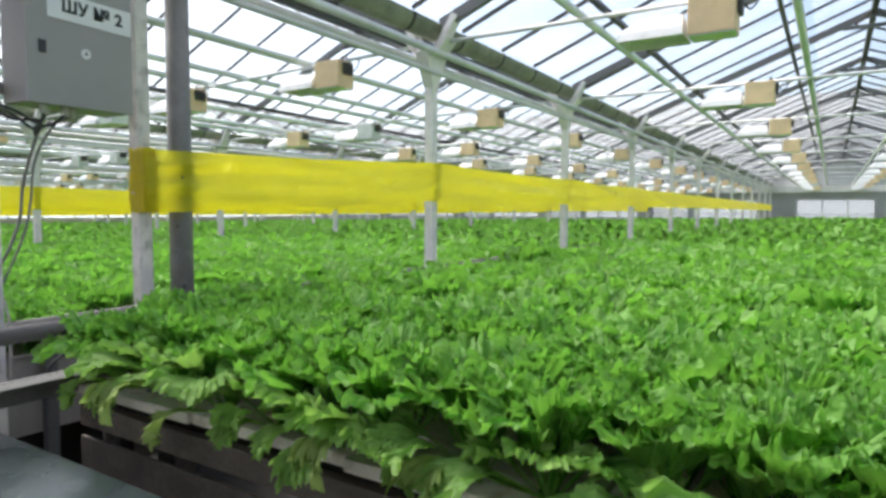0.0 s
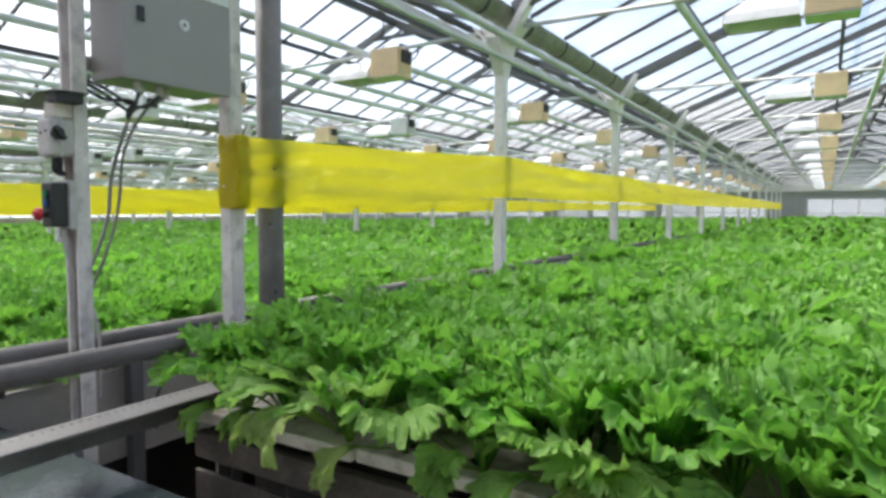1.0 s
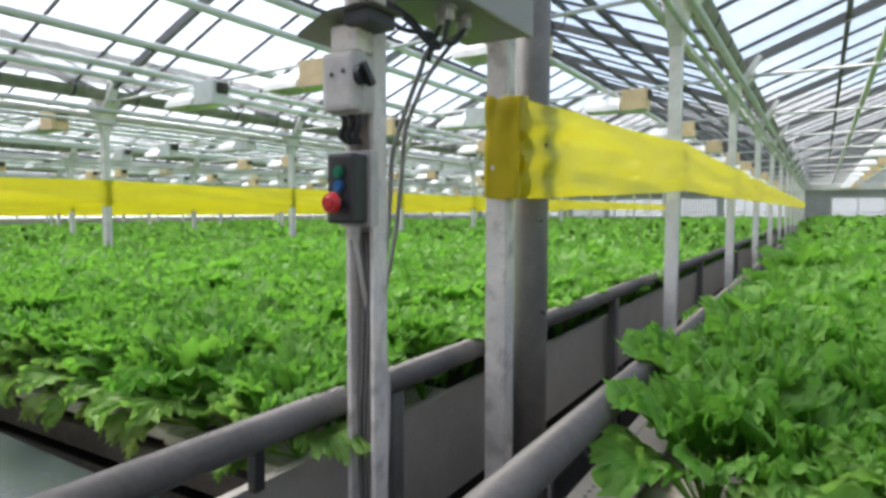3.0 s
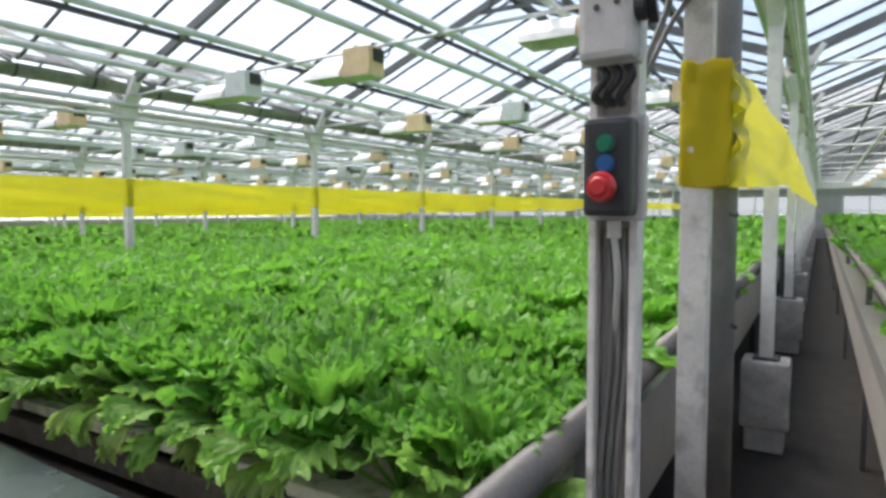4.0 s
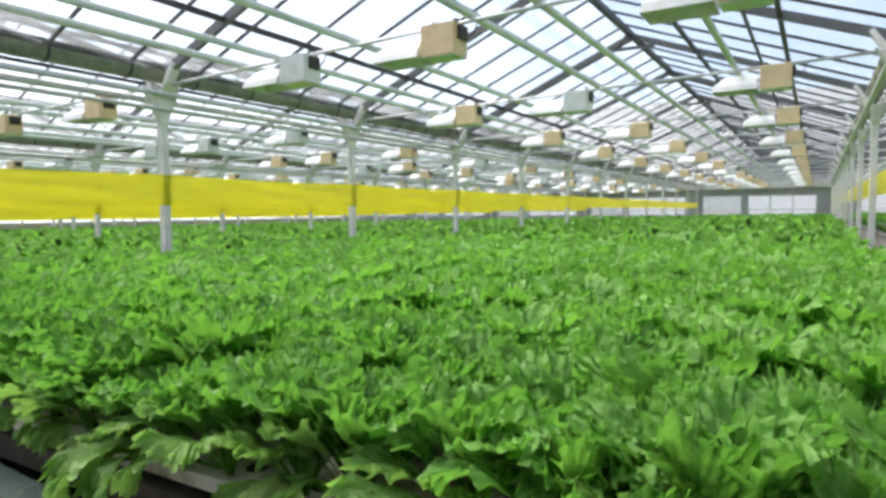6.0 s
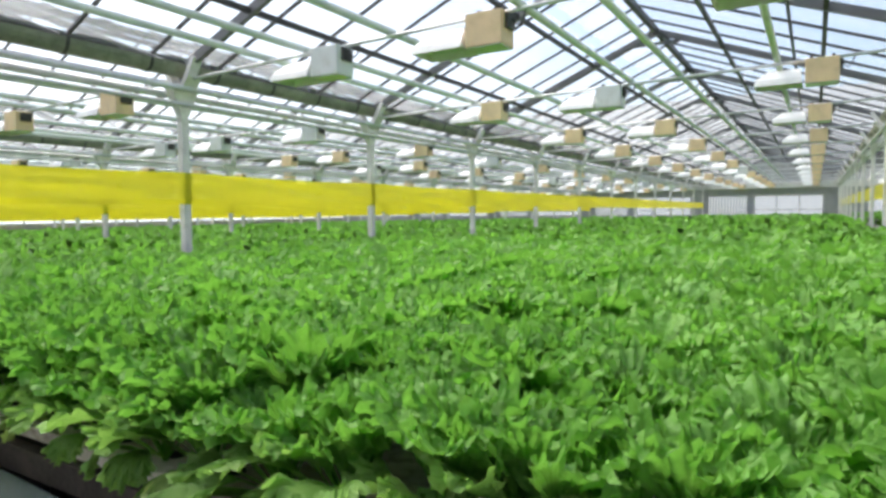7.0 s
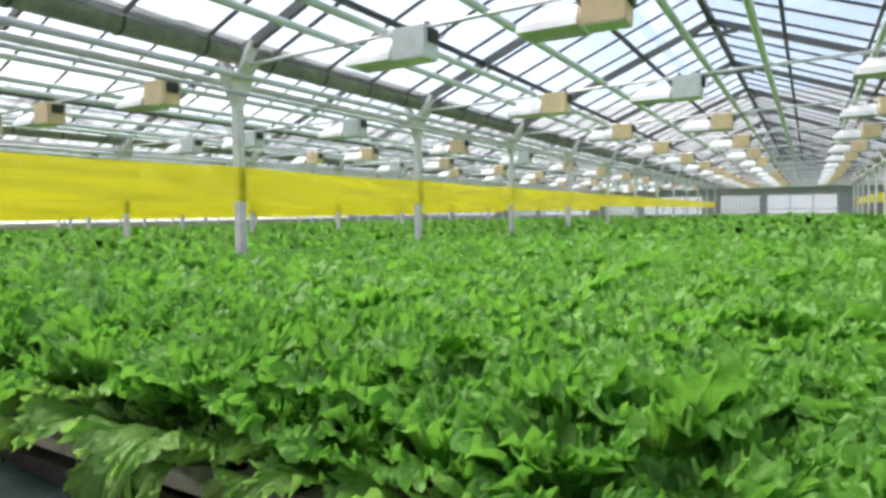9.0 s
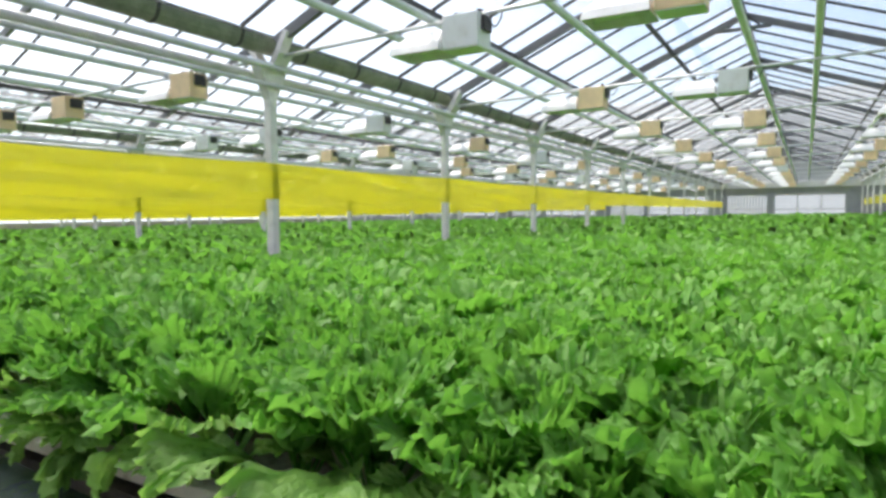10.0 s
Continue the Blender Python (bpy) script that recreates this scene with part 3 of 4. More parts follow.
def bench(k):
    x0, x1 = bed_range(k)
    z = BED_TOP + bed_fall(k)
    t = thing("growing_bench", (0, 0, 0), "long steel growing bench with a dark water trough", "bench", "growing benches")
    # near-black trough, with the dimness under the boards in its colour
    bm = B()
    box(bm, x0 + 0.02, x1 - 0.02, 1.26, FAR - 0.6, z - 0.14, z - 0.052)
    part("trough", bm, DEEPSHADE, t)
    bm = B()
    box(bm, x0, x1, 1.2, 1.24, z - 0.15, z - 0.07, 0.004)
    part("front_rail", bm, BEAM, t)
    bm = B()
    box(bm, x0, x1, 1.05, 1.075, z - 0.27, z - 0.23, 0.004)
    part("front_bar", bm, BEAM, t)
    bm = B()
    box(bm, x0, x1, 1.2, 1.215, z - 0.34, z - 0.19, 0.003)
    part("front_sheet", bm, BEAM, t)
    bm = B()
    box(bm, x0 - 0.06, x0 - 0.052, 0.62, FAR - 0.6, z - 0.04, z + 0.038)
    box(bm, x0 - 0.06, x0 + 0.05, 0.62, FAR - 0.6, z + 0.0385, z + 0.0465, 0.002)
    channel = part("side_channel", bm, CHANNEL, t)
    bm = B()
    for i in range(90):
        rod(bm, (x0 - 0.03, 0.66 + i * 0.024, z + 0.0466), (x0 - 0.03, 0.66 + i * 0.024, z + 0.0474), 0.0045, 8)
    part("perforation", bm, DEEPSHADE, channel, "row of small dark holes")
    bm = B()
    box(bm, x0 - 0.03, x0 - 0.02, 1.3, FAR - 0.6, 0.0, z - 0.045)
    part("side_panel", bm, SHEET, t, "grey zinc sheet side panel")
    bm = B()
    box(bm, x1 - 0.01, x1, 0.3, FAR - 0.6, 0.0, z + 0.065)
    box(bm, x1 - 0.014, x1 + 0.012, 0.3, FAR - 0.6, z + 0.0655, z + 0.074)
    part("side_panel", bm, SHEET, t, "grey zinc sheet side panel with a folded lip")
    first = None
    for i in range(11):
        for x in (x0 + 0.1, (x0 + x1) / 2, x1 - 0.1):
            y = 1.3 + i * 2.9
            if first is None:
                bm = B()
                box(bm, -0.025, 0.025, -0.025, 0.025, FLOOR, z - 0.141)
                first = part("leg", bm, DARK, t)
                first.location = (x, y, 0)
            else:
                o = new("leg", first.data)
                o.parent = t
                o.location = (x, y, 0)
    return t


def rail(name, x, z, r, y0, label, props, dx, prop_w):
    t = thing(name, (x, y0, 0), label, "rail", "heating rails")
    bm = B()
    rod(bm, (0, 0.012, z), (0, FAR - 0.6 - y0, z), r, 18)
    part("pipe", bm, PIPE, t, "", True)
    # solid dark disc, coloured as the shade within the open pipe
    bm = B()
    rod(bm, (0, 0.0, z), (0, 0.02, z), r * 0.86, 18)
    part("end_cap", bm, DARK, t, "dark disc for the shade inside the open pipe end")
    first = None
    for y in props:
        if first is None:
            bm = B()
            box(bm, dx - prop_w / 2, dx + prop_w / 2, -prop_w / 2, prop_w / 2, FLOOR, z - r * 0.8, 0.004)
            first = part("prop", bm, RAFTER, t)
            first.location = (0, y - y0, 0)
        else:
            o = new("prop", first.data)
            o.parent = t
            o.location = (0, y - y0, 0)


for k in range(0, 6):
    bench(k)
    x0, x1 = bed_range(k)
    z = bed_fall(k)
    # the pipe along the west edge of the bed, and the one along the east edge
    rail("edge_pipe", x0 - 0.01, 0.58 + z, 0.03, 0.52, "grey galvanised heating pipe beside a lettuce bed", [4.2 + 3 * i for i in range(9)], -0.0, 0.03)
    if k > 0:
        rail("edge_pipe", x1 + 0.04, 0.485 + (z + DROP), 0.036, -0.35, "grey galvanised heating pipe beside a lettuce bed", [1.42, 3.55] + [6.5 + 3 * i for i in range(9)], 0.0, 0.05)

# ---- lettuce ----


RINGS = {6: [0.3, 0.52, 0.7, 0.84, 0.94, 1.0], 3: [0.5, 0.82, 1.0], 2: [0.62, 1.0], 1: [1.0]}


def leaf_points(rng, length, spread, lean, curl, rings, segs, frill, stalk=0.3):
    """One leaf as a round fan on a stalk: crumpled blade, tightly ruffled and toothed margin, bent outwards."""
    ph = rng.uniform(0, 6.28, 10)
    u = np.linspace(-1, 1, segs)[None, :]
    rr = np.array(RINGS[rings])[:, None]
    n = 38 if segs > 50 else 22 if segs > 20 else 11
    phi = spread * (u + 0.03 * np.sin(9 * u + ph[9]))
    lobes = 0.07 * np.sin(4.2 * u + ph[0]) + 0.05 * np.sin(9 * u + ph[1])
    teeth = 0.075 * rng.uniform(-1, 1, (1, segs)) + 0.04 * np.sin(n * u + ph[2])
    outline = (1 - 0.22 * np.abs(u) ** 3) * (1 + lobes * rr ** 2 + teeth * rr ** 8)
    rad = rr * (1 - stalk) * length * outline
    across = np.sin(phi) * rad
    along = stalk * length + np.cos(phi) * rad
    v, w = along / 0.03, across / 0.03
    crumple = np.sin(v * 1.3 + 1.4 * np.sin(w * 0.9 + ph[7])) * np.cos(w * 1.5 + ph[8]) + 0.5 * np.sin(v * 2.3 - w * 1.9 + ph[6])
    ruffle = np.sin(17 * u + ph[4] + 0.9 * np.sin(6 * u + ph[5]))
    curls = np.sin(n * u + ph[5] + 1.3 * np.sin(5 * u + ph[3]))
    off = frill * (0.5 * rr ** 2 * np.sin(5 * u + ph[3]) + 0.4 * crumple + 0.45 * rr ** 4 * ruffle + 0.8 * rr ** 7 * curls)
    off = off + frill * 0.22 * rng.uniform(-1, 1, (len(rr), segs))
    off = off + 0.32 * np.abs(across) * rr
    g = np.linspace(0, 1.35, 24)
    ang = lean + curl * g ** 2.2
    out = np.concatenate([[0], np.cumsum(np.sin(ang[:-1]) * np.diff(g))]) * length
    up = np.concatenate([[0], np.cumsum(np.cos(ang[:-1]) * np.diff(g))]) * length
    w = np.clip(along / length, 0, 1.35)
    a = np.interp(w, g, ang) + 0.35 * rr ** 4 * np.sin(5 * u + ph[2])
    x = np.interp(w, g, out) - off * np.cos(a)
    z = np.interp(w, g, up) + off * np.sin(a)
    y = across + frill * (0.3 * rr ** 4 * np.cos(17 * u + ph[4]) + 0.45 * rr ** 7 * np.cos(n * u + ph[5]))
    pts = np.stack([x + 0 * u, y + 0 * rr, z + 0 * u], -1).reshape(-1, 3)
    mid = np.array([[np.interp(stalk, g, out), 0, np.interp(stalk, g, up)]])
    foot = np.array([[0, -0.008, 0], [0, 0.008, 0]])
    return np.concatenate([pts, mid, foot])


def leaf_faces(rings, segs):
    """Triangles of one leaf: the fan's rings and a stalk from its foot to the blade."""
    i, j = np.meshgrid(np.arange(rings - 1), np.arange(segs - 1), indexing="ij")
    a = (i * segs + j).ravel()
    b, c, d = a + 1, a + segs, a + segs + 1
    mid = rings * segs
    k = np.arange(segs - 1)
    fan = np.stack([np.full(segs - 1, mid), k, k + 1], -1)
    h = segs // 2
    stalk = np.array([[mid + 1, mid + 2, h - 1], [mid + 2, h + 1, h - 1], [mid + 1, h - 1, mid]])
    return np.concatenate([np.stack([a, c, d], -1), np.stack([a, d, b], -1), fan, stalk])


def rim_values(rings, segs):
    """How near each point of a leaf lies to its margin."""
    return np.concatenate([np.repeat(RINGS[rings], segs), [0, 0, 0]])


def turned(p, a):
    c, s = math.cos(a), math.sin(a)
    return np.stack([p[:, 0] * c - p[:, 1] * s, p[:, 0] * s + p[:, 1] * c, p[:, 2]], -1)


def head_leaf(rng, q, high, rings, segs):
    """A leaf from the heart (q 0) to the outside (q 1) of a head."""
    long = high * (0.8 + 0.24 * q) * rng.uniform(0.88, 1.14)
    return leaf_points(rng, long, rng.uniform(0.62, 0.85), 0.02 + 0.46 * q + rng.uniform(-0.15, 0.15), rng.uniform(0.35, 1.35) + 0.3 * q, rings, segs, high * 0.056, 0.46)


def lettuce_points(seed, leaves, rings, segs, high):
    """All points and faces of one lettuce head."""
    rng = np.random.default_rng(seed)
    pts, faces, n = [], [], 0
    f = leaf_faces(rings, segs)
    for i in range(leaves):
        p = head_leaf(rng, i / max(leaves - 1, 1), high, rings, segs)
        pts.append(turned(p, i * 2.4 + rng.uniform(-0.4, 0.4)))
        faces.append(f + n)
        n += len(p)
    return np.concatenate(pts), np.concatenate(faces)


def mesh_from(name, pts, faces, mat, rim=None):
    me = bpy.data.meshes.new(name)
    me.vertices.add(len(pts))
    me.vertices.foreach_set("co", np.asarray(pts, np.float32).ravel())
    k = faces.shape[1]
    me.loops.add(faces.size)
    me.loops.foreach_set("vertex_index", faces.astype(np.int32).ravel())
    me.polygons.add(len(faces))
    me.polygons.foreach_set("loop_start", np.arange(0, faces.size, k, dtype=np.int32))
    me.polygons.foreach_set("loop_total", np.full(len(faces), k, np.int32))
    me.polygons.foreach_set("use_smooth", np.full(len(faces), True))
    me.update(calc_edges=True)
    if rim is not None:
        me.attributes.new("rim", "FLOAT", "POINT").data.foreach_set("value", np.asarray(rim, np.float32))
    me.materials.append(mat)
    return me


def scatter(name, kinds, spots, rng, label, rim):
    """Many heads joined into one mesh."""
    pts, faces, n = [], [], 0
    for x, y, z, s in spots:
        p, f = kinds[rng.integers(len(kinds))]
        a = rng.uniform(0, 6.283)
        c, d = math.cos(a) * s, math.sin(a) * s
        q = np.stack([p[:, 0] * c - p[:, 1] * d + x, p[:, 0] * d + p[:, 1] * c + y, p[:, 2] * s * rng.uniform(0.9, 1.1) + z], -1)
        pts.append(q)
        faces.append(f + n)
        n += len(q)
    ob = new(name, mesh_from(name, np.concatenate(pts), np.concatenate(faces), LEAF, np.tile(rim, n // len(rim))))
    return tagged(ob, label, "lettuce", "lettuce crop", "stuff")


HIGH = 0.31
LEAVES = 15
SEGS = 73


def leaf_mesh(seed, q, mat=LEAF):
    return mesh_from("leaf", head_leaf(np.random.default_rng(seed), q, HIGH, 6, SEGS), leaf_faces(6, SEGS), mat, rim_values(6, SEGS))


def hanging_mesh(seed, mat):
    """A limp outer leaf that arches over the board's edge and hangs."""
    g = np.random.default_rng(seed)
    p = leaf_points(g, HIGH * g.uniform(0.75, 1.05), g.uniform(0.5, 0.7), 1.0 + g.uniform(-0.2, 0.2), g.uniform(2.0, 2.8), 6, SEGS, HIGH * 0.05, 0.46)
    return mesh_from("leaf", p, leaf_faces(6, SEGS), mat, rim_values(6, SEGS))


leaf_kinds = [[leaf_mesh(100 + 10 * i + j, i / (LEAVES - 1)) for j in range(4)] for i in range(LEAVES)]
old_kinds = [hanging_mesh(400 + j, OLDLEAF) for j in range(6)]
droop_kinds = [hanging_mesh(500 + j, PALELEAF) for j in range(8)]
skirt_kinds = [leaf_mesh(600 + j, 1.5, PALELEAF) for j in range(6)]


def lettuce(at, rng, s, old_towards=None):
    t = new("lettuce")
    t.empty_display_size = 0.05
    t.location = at
    t.rotation_euler = (rng.uniform(-0.08, 0.08), rng.uniform(-0.08, 0.08), rng.uniform(0, 6.28))
    t.scale = (s, s, s * rng.uniform(0.92, 1.06))
    note = "green frilly-leaved lettuce head growing in a white board"
    if old_towards is not None:
        note = "frilly lettuce head with pale leaves hanging over the edge"
    tagged(t, note, "lettuce", "lettuce heads")
    for i in range(LEAVES):
        o = new("leaf", leaf_kinds[i][rng.integers(4)])
        o.parent = t
        o.rotation_euler = (0, 0, i * 2.4 + rng.uniform(-0.35, 0.35))
    if old_towards is not None:
        towards = old_towards - t.rotation_euler[2]
        for i in range(rng.integers(2, 5)):
            o = new("leaf", skirt_kinds[rng.integers(6)])
            o.parent = t
            o.location = (0, 0, 0.005)
            o.scale = [rng.uniform(0.65, 1.0)] * 3
            o.rotation_euler = (0, 0, towards + (i - 1.2) * 0.9 + rng.uniform(-0.4, 0.4))
        for i in range(rng.integers(1, 3)):
            old = rng.uniform() < 0.3
            o = new("leaf", old_kinds[rng.integers(6)] if old else droop_kinds[rng.integers(8)])
            if old:
                tagged(o, "limp yellowing leaf")
            o.parent = t
            o.location = (0, 0, 0.01)
            o.scale = [rng.uniform(0.8, 1.1)] * 3
            o.rotation_euler = (0, 0, towards + rng.uniform(-0.75, 0.75))
    return t


mid_kinds = [lettuce_points(40 + s, 13, 3, 33, HIGH) for s in range(7)]
back_kinds = [lettuce_points(55 + s, 10, 2, 15, HIGH) for s in range(6)]
far_kinds = [lettuce_points(70 + s, 9, 1, 8, HIGH) for s in range(5)]
rng = np.random.default_rng(5)
GX, GY = 0.2, 0.19
for k in range(0, 6):
    x0, x1 = bed_range(k)
    z = BED_TOP + bed_fall(k) + 0.004
    mid, back, far = [], [], []
    y = 1.25
    row = 0
    while y < FAR - 0.8:
        far_zone = y > 7.5 or k > 1
        gx, gy = (GX, GY) if not far_zone else (0.28, 0.28) if y < 15 and k < 3 else (0.42, 0.44)
        nx = int((x1 - x0 - 0.3) / gx)
        for i in range(nx + 1):
            x = x0 + 0.15 + (x1 - x0 - 0.3) * i / nx + rng.uniform(-0.03, 0.03) + (0.5 * gx if row % 2 and i < nx else 0)
            yy = y + rng.uniform(-0.03, 0.03)
            s = rng.uniform(0.86, 1.08)
            if (k == 0 and row < 4 and x < 0.9) or (k == 1 and row < 4):
                edge = None
                if row == 0:
                    edge = -math.pi / 2
                    if 0 < i < nx and rng.uniform() < 0.07:
                        continue
                lettuce((x, yy, z), rng, s, edge)
            elif far_zone:
                far.append((x, yy, z - 0.05, s * (1.42 if gx > 0.35 else 1.2)))
            elif y > 4.1:
                back.append((x, yy, z, s))
            else:
                mid.append((x, yy, z, s))
        y += gy
        row += 1
    if mid:
        scatter("lettuce_crop", mid_kinds, mid, rng, "dense green frilly lettuce crop filling a bed", rim_values(3, 33))
        scatter("lettuce_crop", back_kinds, back, rng, "dense green frilly lettuce crop filling a bed", rim_values(2, 15))
    scatter("lettuce_crop_far", far_kinds, far, rng, "dense green frilly lettuce crop stretching far off", rim_values(1, 8))
    # no white boards this far back: the sheet's colour is the shade there
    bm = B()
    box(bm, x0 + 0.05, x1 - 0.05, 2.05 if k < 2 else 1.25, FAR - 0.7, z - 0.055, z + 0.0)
    tagged(part("raft_bed", bm, DEEPSHADE), "near-black sheet for the shade between the lettuce heads", "planting bed", "planting beds", "structure")

# -- white boards at the front of the two near beds --


def raft(x, y, w, d, z):
    t = thing("foam_raft", (x, y, z), "stained white foam planting board at the end of a bed", "planting board", "planting boards")
    bm = B()
    box(bm, 0.004, w - 0.004, 0.004, d - 0.004, -0.036, 0.0, 0.006)
    part("board", bm, RAFT, t)
    for i in range(3):
        bm = B()
        rod(bm, ((i + 0.5) * w / 3, 0.1, -0.03), ((i + 0.5) * w / 3, 0.1, 0.0015), 0.026, 16)
        part("planting_hole", bm, DEEPSHADE, t, "dark round planting hole")


for k in (0, 1):
    x0, x1 = bed_range(k)
    n = 9
    w = (x1 - x0) / n
    for i in range(n):
        for j in range(2):
            raft(x0 + i * w, 1.19 + j * 0.43 + 0.012 * math.sin(i * 2.1), w, 0.42, BED_TOP + bed_fall(k) + 0.002)

# -- control posts and switchgear --
t = thing("channel_post", (-2.824, 1.155, 0), "worn white steel channel post with cables inside", "post")
for s in (-1, 1):
    bm = B()
    box(bm, s * 0.033 - 0.006, s * 0.033 + 0.006, -0.024, 0.024, FLOOR, 2.3, 0.002)
    part("flange", bm, WORN, t)
bm = B()
box(bm, -0.026, 0.026, 0.012, 0.023, FLOOR, 2.3)
part("web", bm, SHEET, t)
for i, (dx, r) in enumerate(((-0.014, 0.006), (0.0, 0.005), (0.013, 0.006))):
    cable("cable", [(dx, 0.002, 0.9), (dx + 0.008, -0.004, 0.7), (dx - 0.01, 0.002, 0.45), (dx + 0.006, -0.004, 0.2), (dx, 0.002, 0.02)], r, GREY, t)

t = thing("film_post", (-2.802, 1.785, 0), "worn white square post wrapped in yellow film", "post")
bm = B()
box(bm, -0.033, 0.033, -0.033, 0.033, FLOOR, 2.3, 0.004)
part("shaft", bm, WORN, t)
bm = B()
box(bm, -0.07, 0.07, -0.07, 0.07, FLOOR, FLOOR + 0.012, 0.002)
part("base_plate", bm, DARK, t)

t = thing("round_post", (-2.785, 1.985, 0), "thick dark grey round steel post", "post")
part("shaft", rod(B(), (0, 0, FLOOR), (0, 0, 2.36), 0.056, 24), GREY, t, "", True)
part("base_plate", rod(B(), (0, 0, FLOOR), (0, 0, FLOOR + 0.014), 0.09, 20), DARK, t)
for z, dy in ((0.92, -0.02), (0.62, 0.01), (1.16, 0.012)):
    part("bolt", rod(B(), (0.045, dy - 0.03, z), (0.062, dy - 0.045, z - 0.004), 0.006, 8), DARK, t)

t = thing("control_cabinet", (-2.645, 1.443, 1.418), "light grey enamelled control cabinet with a paper label", "cabinet")
bm = B()
box(bm, -0.205, -0.022, -0.212, 0.212, 0.0, 0.56, 0.006)
part("body", bm, CABINET, t)
bm = B()
box(bm, -0.019, 0.0, -0.2175, 0.2175, -0.004, 0.564, 0.005)
door = part("door", bm, CABINET, t)
bm = B()
box(bm, 0.0, 0.008, -0.17, -0.143, 0.193, 0.243, 0.004)
part("lock", bm, BLACK, door, "black lock with a slot")
bm = B()
rod(bm, (0.0, 0.013, 0.22), (0.003, 0.013, 0.22), 0.02, 20)
part("emblem", bm, PAPER, door, "round pale sticker")
bm = B()
rod(bm, (0.003, 0.013, 0.22), (0.0045, 0.013, 0.22), 0.011, 3)
part("emblem_mark", bm, GREY, door)
bm = B()
m = Matrix.Translation((0.0025, 0.038, 0.388)) @ Matrix.Rotation(radians(-1.0), 4, "X") @ Matrix.Diagonal((0.003, 0.345, 0.105, 1))
bmesh.ops.create_cube(bm, size=1, matrix=m)
part("label", bm, PAPER, door, "white paper label")
txt = bpy.data.curves.new("label_text", "FONT")
txt.body = "ШУ № 2"
txt.size, txt.extrude, txt.align_x, txt.align_y = 0.068, 0.0008, "CENTER", "CENTER"
txt.offset = 0.0022
txt.materials.append(INK)
o = new("label_text", txt)
o.parent = door
o.matrix_basis = Matrix.Translation((0.0052, 0.045, 0.39)) @ Matrix.Rotation(radians(90), 4, "Z") @ Matrix.Rotation(radians(90), 4, "X") @ Matrix.Rotation(radians(-1.0), 4, "Z")
for i, (dx, dy) in enumerate(((-0.06, -0.13), (-0.1, -0.1), (-0.06, -0.05), (-0.1, 0.0))):
    bm = B()
    rod(bm, (dx, dy, -0.035), (dx, dy, 0.001), 0.013, 10)
    rod(bm, (dx, dy, -0.012), (dx, dy, -0.004), 0.018, 6)
    part("cable_gland", bm, PLASTIC, t, "pale plastic cable gland")
for z in (0.04, 0.45):
    bm = B()
    box(bm, -0.218, -0.206, -0.31, 0.36, z, z + 0.05, 0.002)
    part("mounting_bar", bm, SHEET, t)
ends = [(-0.06, -0.13, -0.03), (-0.1, -0.1, -0.03), (-0.06, -0.05, -0.03), (-0.1, 0.0, -0.03)]
cable("cable", [ends[0], (-0.08, -0.15, -0.1), (-0.12, -0.22, -0.045), (-0.17, -0.29, 0.0)], 0.006, BLACK, t, "black looped cable")
cable("cable", [ends[1], (-0.11, -0.13, -0.07), (-0.13, -0.2, -0.03), (-0.18, -0.28, 0.01)], 0.006, BLACK, t, "black looped cable")
cable("cable", [ends[2], (-0.07, -0.09, -0.075), (-0.1, -0.14, -0.085), (-0.11, -0.14, -0.12), (-0.11, -0.12, -0.06), (-0.14, -0.21, -0.06), (-0.18, -0.28, -0.01)], 0.006, BLACK, t, "black looped cable")
cable("cable", [ends[3], (-0.11, -0.06, -0.06), (-0.13, -0.11, -0.09), (-0.142, -0.127, -0.14), (-0.17, -0.14, -0.22), (-0.204, -0.152, -0.33), (-0.205, -0.165, -0.45), (-0.185, -0.21, -0.56), (-0.18, -0.25, -0.64)], 0.0065, GREY, t, "grey hanging cable")
cable("cable", [ends[2], (-0.09, -0.08, -0.08), (-0.135, -0.105, -0.15), (-0.165, -0.12, -0.22), (-0.19, -0.12, -0.28), (-0.197, -0.125, -0.38), (-0.195, -0.15, -0.5), (-0.185, -0.2, -0.62), (-0.18, -0.25, -0.72)], 0.0055, GREY, t, "grey hanging cable")

t = thing("push_button_station", (-2.812, 1.13, 0.918), "black three-button station with red stop button", "switch")
bm = B()
box(bm, -0.044, 0.044, -0.028, -0.002, -0.005, 0.156, 0.004)
part("back_box", bm, PLASTIC, t, "pale grey back box")
bm = B()
box(bm, -0.036, 0.036, -0.078, -0.0285, 0.002, 0.148, 0.009)
part("face_plate", bm, BLACK, t)
for z, mat, r, name in ((0.109, GREEN, 0.0135, "green_button"), (0.08, BLUE, 0.0135, "blue_button")):
    bm = B()
    rod(bm, (0, -0.0875, z), (0, -0.0785, z), r, 20)
    bmesh.ops.bevel(bm, geom=[e for e in bm.edges if all(abs(v.co.y + 0.0875) < 1e-4 for v in e.verts)], offset=0.003, segments=2, affect="EDGES")
    b = part(name, bm, mat, t)
    bm = rod(B(), (0, -0.082, z), (0, -0.0781, z), r + 0.0035, 20)
    part("button_ring", bm, BLACK, b)
bm = B()
rod(bm, (0, -0.101, 0.045), (0, -0.0785, 0.045), 0.011, 16)
neck = part("button_neck", bm, BLACK, t)
bm = B()
rod(bm, (0, -0.118, 0.045), (0, -0.1015, 0.045), 0.017, 24, 0.0225)
bmesh.ops.bevel(bm, geom=[e for e in bm.edges if all(abs(v.co.y + 0.118) < 1e-4 for v in e.verts)], offset=0.006, segments=3, affect="EDGES")
part("stop_button", bm, RED, t, "red mushroom stop button")
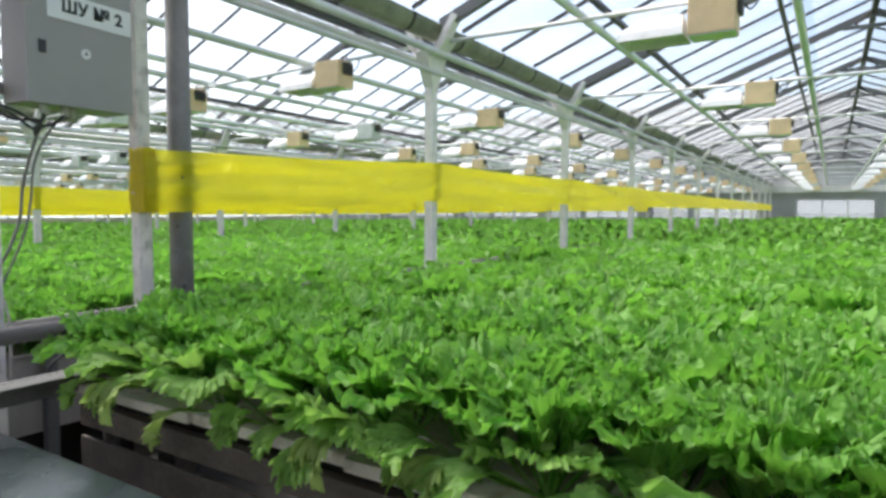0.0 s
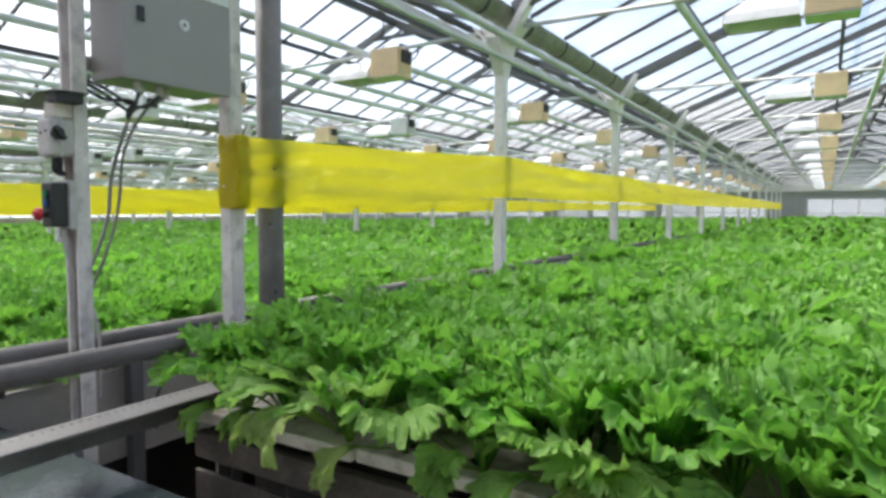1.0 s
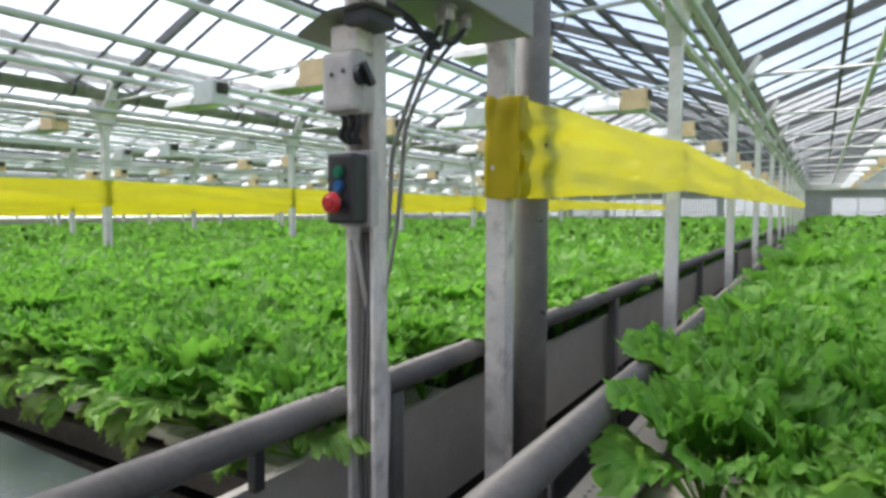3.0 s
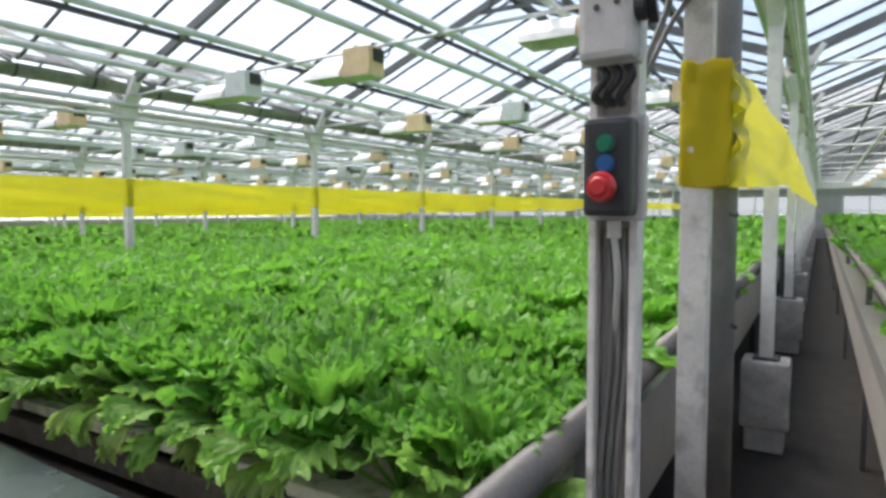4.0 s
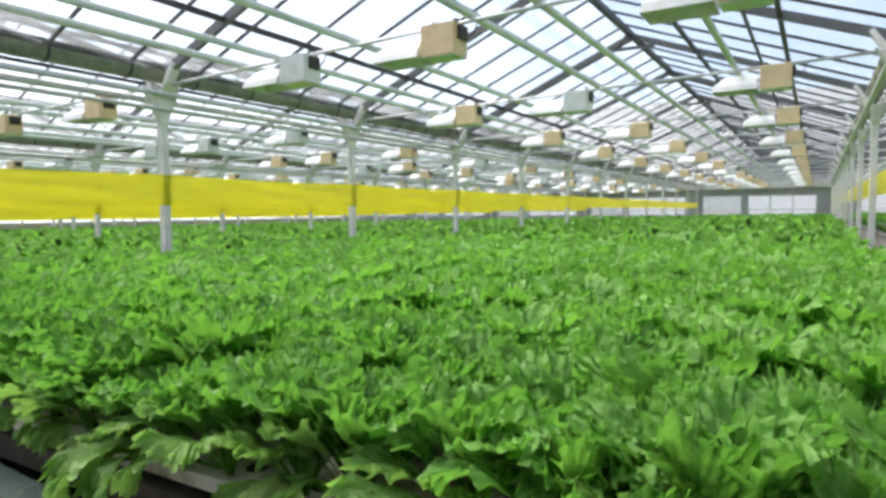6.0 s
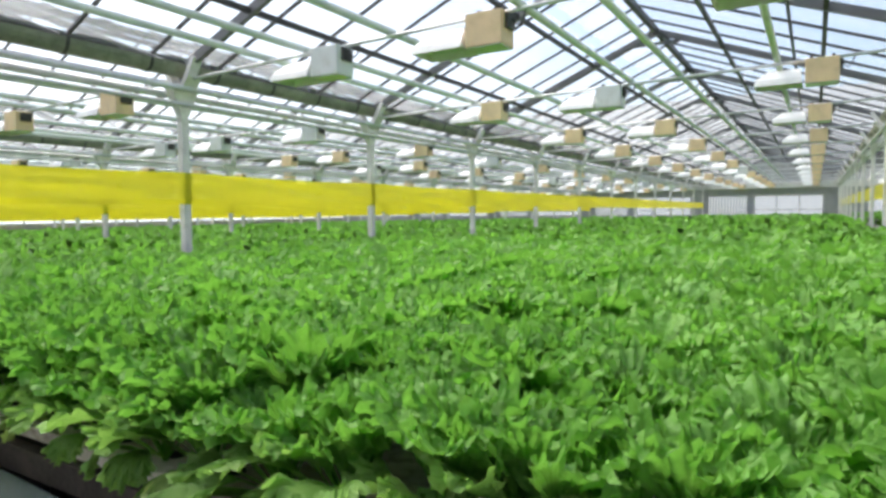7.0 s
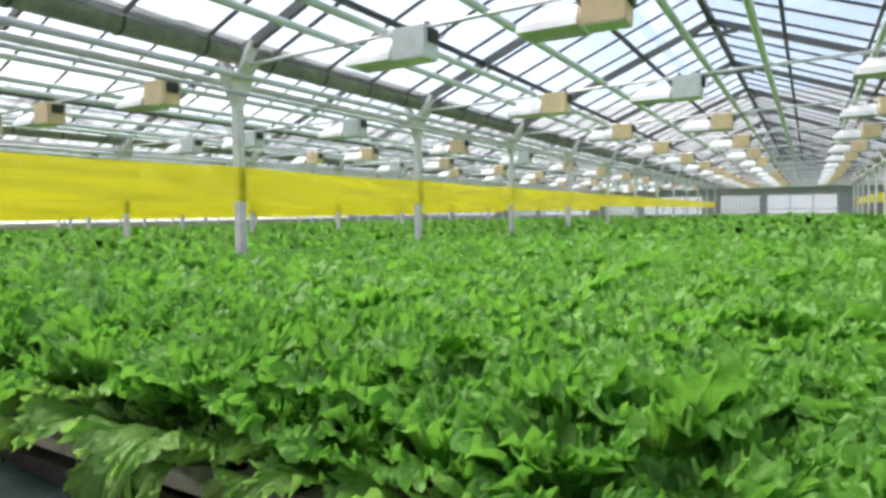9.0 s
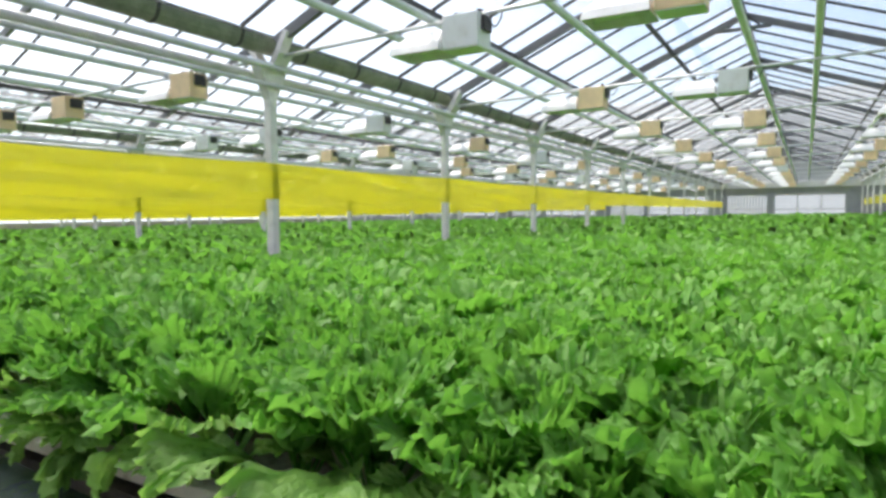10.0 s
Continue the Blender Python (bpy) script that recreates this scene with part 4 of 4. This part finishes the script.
bm = rod(B(), (0, -0.03, -0.032), (0, -0.03, -0.005), 0.011, 12)
part("cable_gland", bm, PLASTIC, t)
cable("cable", [(0, -0.03, -0.03), (0.004, -0.02, -0.09), (-0.01, 0.03, -0.2), (0.01, 0.07, -0.35), (0.0, 0.075, -0.6)], 0.006, PLASTIC, t, "pale cable")

t = thing("rotary_switch", (-2.816, 1.13, 1.15), "pale grey rotary switch box with a black knob", "switch")
bm = B()
box(bm, -0.042, 0.042, -0.08, -0.002, 0.0, 0.122, 0.012)
part("housing", bm, PLASTIC, t)
bm = B()
box(bm, -0.045, 0.045, -0.052, -0.042, -0.003, 0.125, 0.004)
part("seam", bm, PLASTIC, t)
for dx, z in ((-0.012, 0.075), (0.018, 0.08)):
    part("screw", rod(B(), (dx, -0.0825, z), (dx, -0.0785, z), 0.005, 10), DARK, t)
bm = rod(B(), (0.042, -0.06, 0.073), (0.056, -0.06, 0.073), 0.02, 20)
knob = part("knob", bm, BLACK, t, "black rotary knob")
bm = bar(B(), (0.0625, -0.075, 0.092), (0.0625, -0.043, 0.054), 0.014, 0.013)
part("knob_handle", bm, BLACK, knob)
bm = B()
box(bm, -0.034, 0.036, -0.06, -0.004, 0.126, 0.18, 0.006)
part("junction_box", bm, RAFT, t, "yellowed small junction box")
bm = B()
grid = [[bm.verts.new((-0.1 + 0.2 * i / 10, -0.09 + 0.11 * j, 0.2 - 0.05 * max(0, 0.45 - i / 10) ** 1.2 * 2 + s)) for j in (0, 1)] for s in (0.0, 0.004) for i in range(11)]
for base in (0, 11):
    for i in range(10):
        bm.faces.new((grid[base + i][0], grid[base + i + 1][0], grid[base + i + 1][1], grid[base + i][1]))
part("rain_hood", bm, SHEET, t, "bent sheet metal cover")
bm = B()
box(bm, 0.02, 0.085, -0.08, 0.008, 0.17, 0.208, 0.004)
part("rubber_strip", bm, BLACK, t, "black rubber strip")
for i, dx in enumerate((-0.02, 0.0, 0.02)):
    cable("cable", [(dx, -0.04, 0.002), (dx + 0.012, -0.045, -0.02), (dx - 0.008, -0.035, -0.045), (dx * 0.5, -0.02, -0.058)], 0.007, BLACK, t)

# thin strap from the pipe down to the panel
t = thing("pipe_strap", (-2.97, 0.96, 0.352), "thin black metal strap holding a heating pipe", "strap")
bm = B()
box(bm, -0.012, 0.012, -0.014, 0.014, 0.0, 0.108, 0.003)
part("strap", bm, BLACK, t)

# a loose hose end lying on the bench channel
t = thing("hose", (-2.38, 1.3, 0.42), "short black hose looped over the bench channel", "hose")
cable("hose_loop", [(0.02, -0.18, -0.1), (0.0, -0.16, 0.0), (-0.01, -0.09, 0.045), (0.0, 0.0, 0.035), (0.01, 0.04, 0.0)], 0.006, BLACK, t)
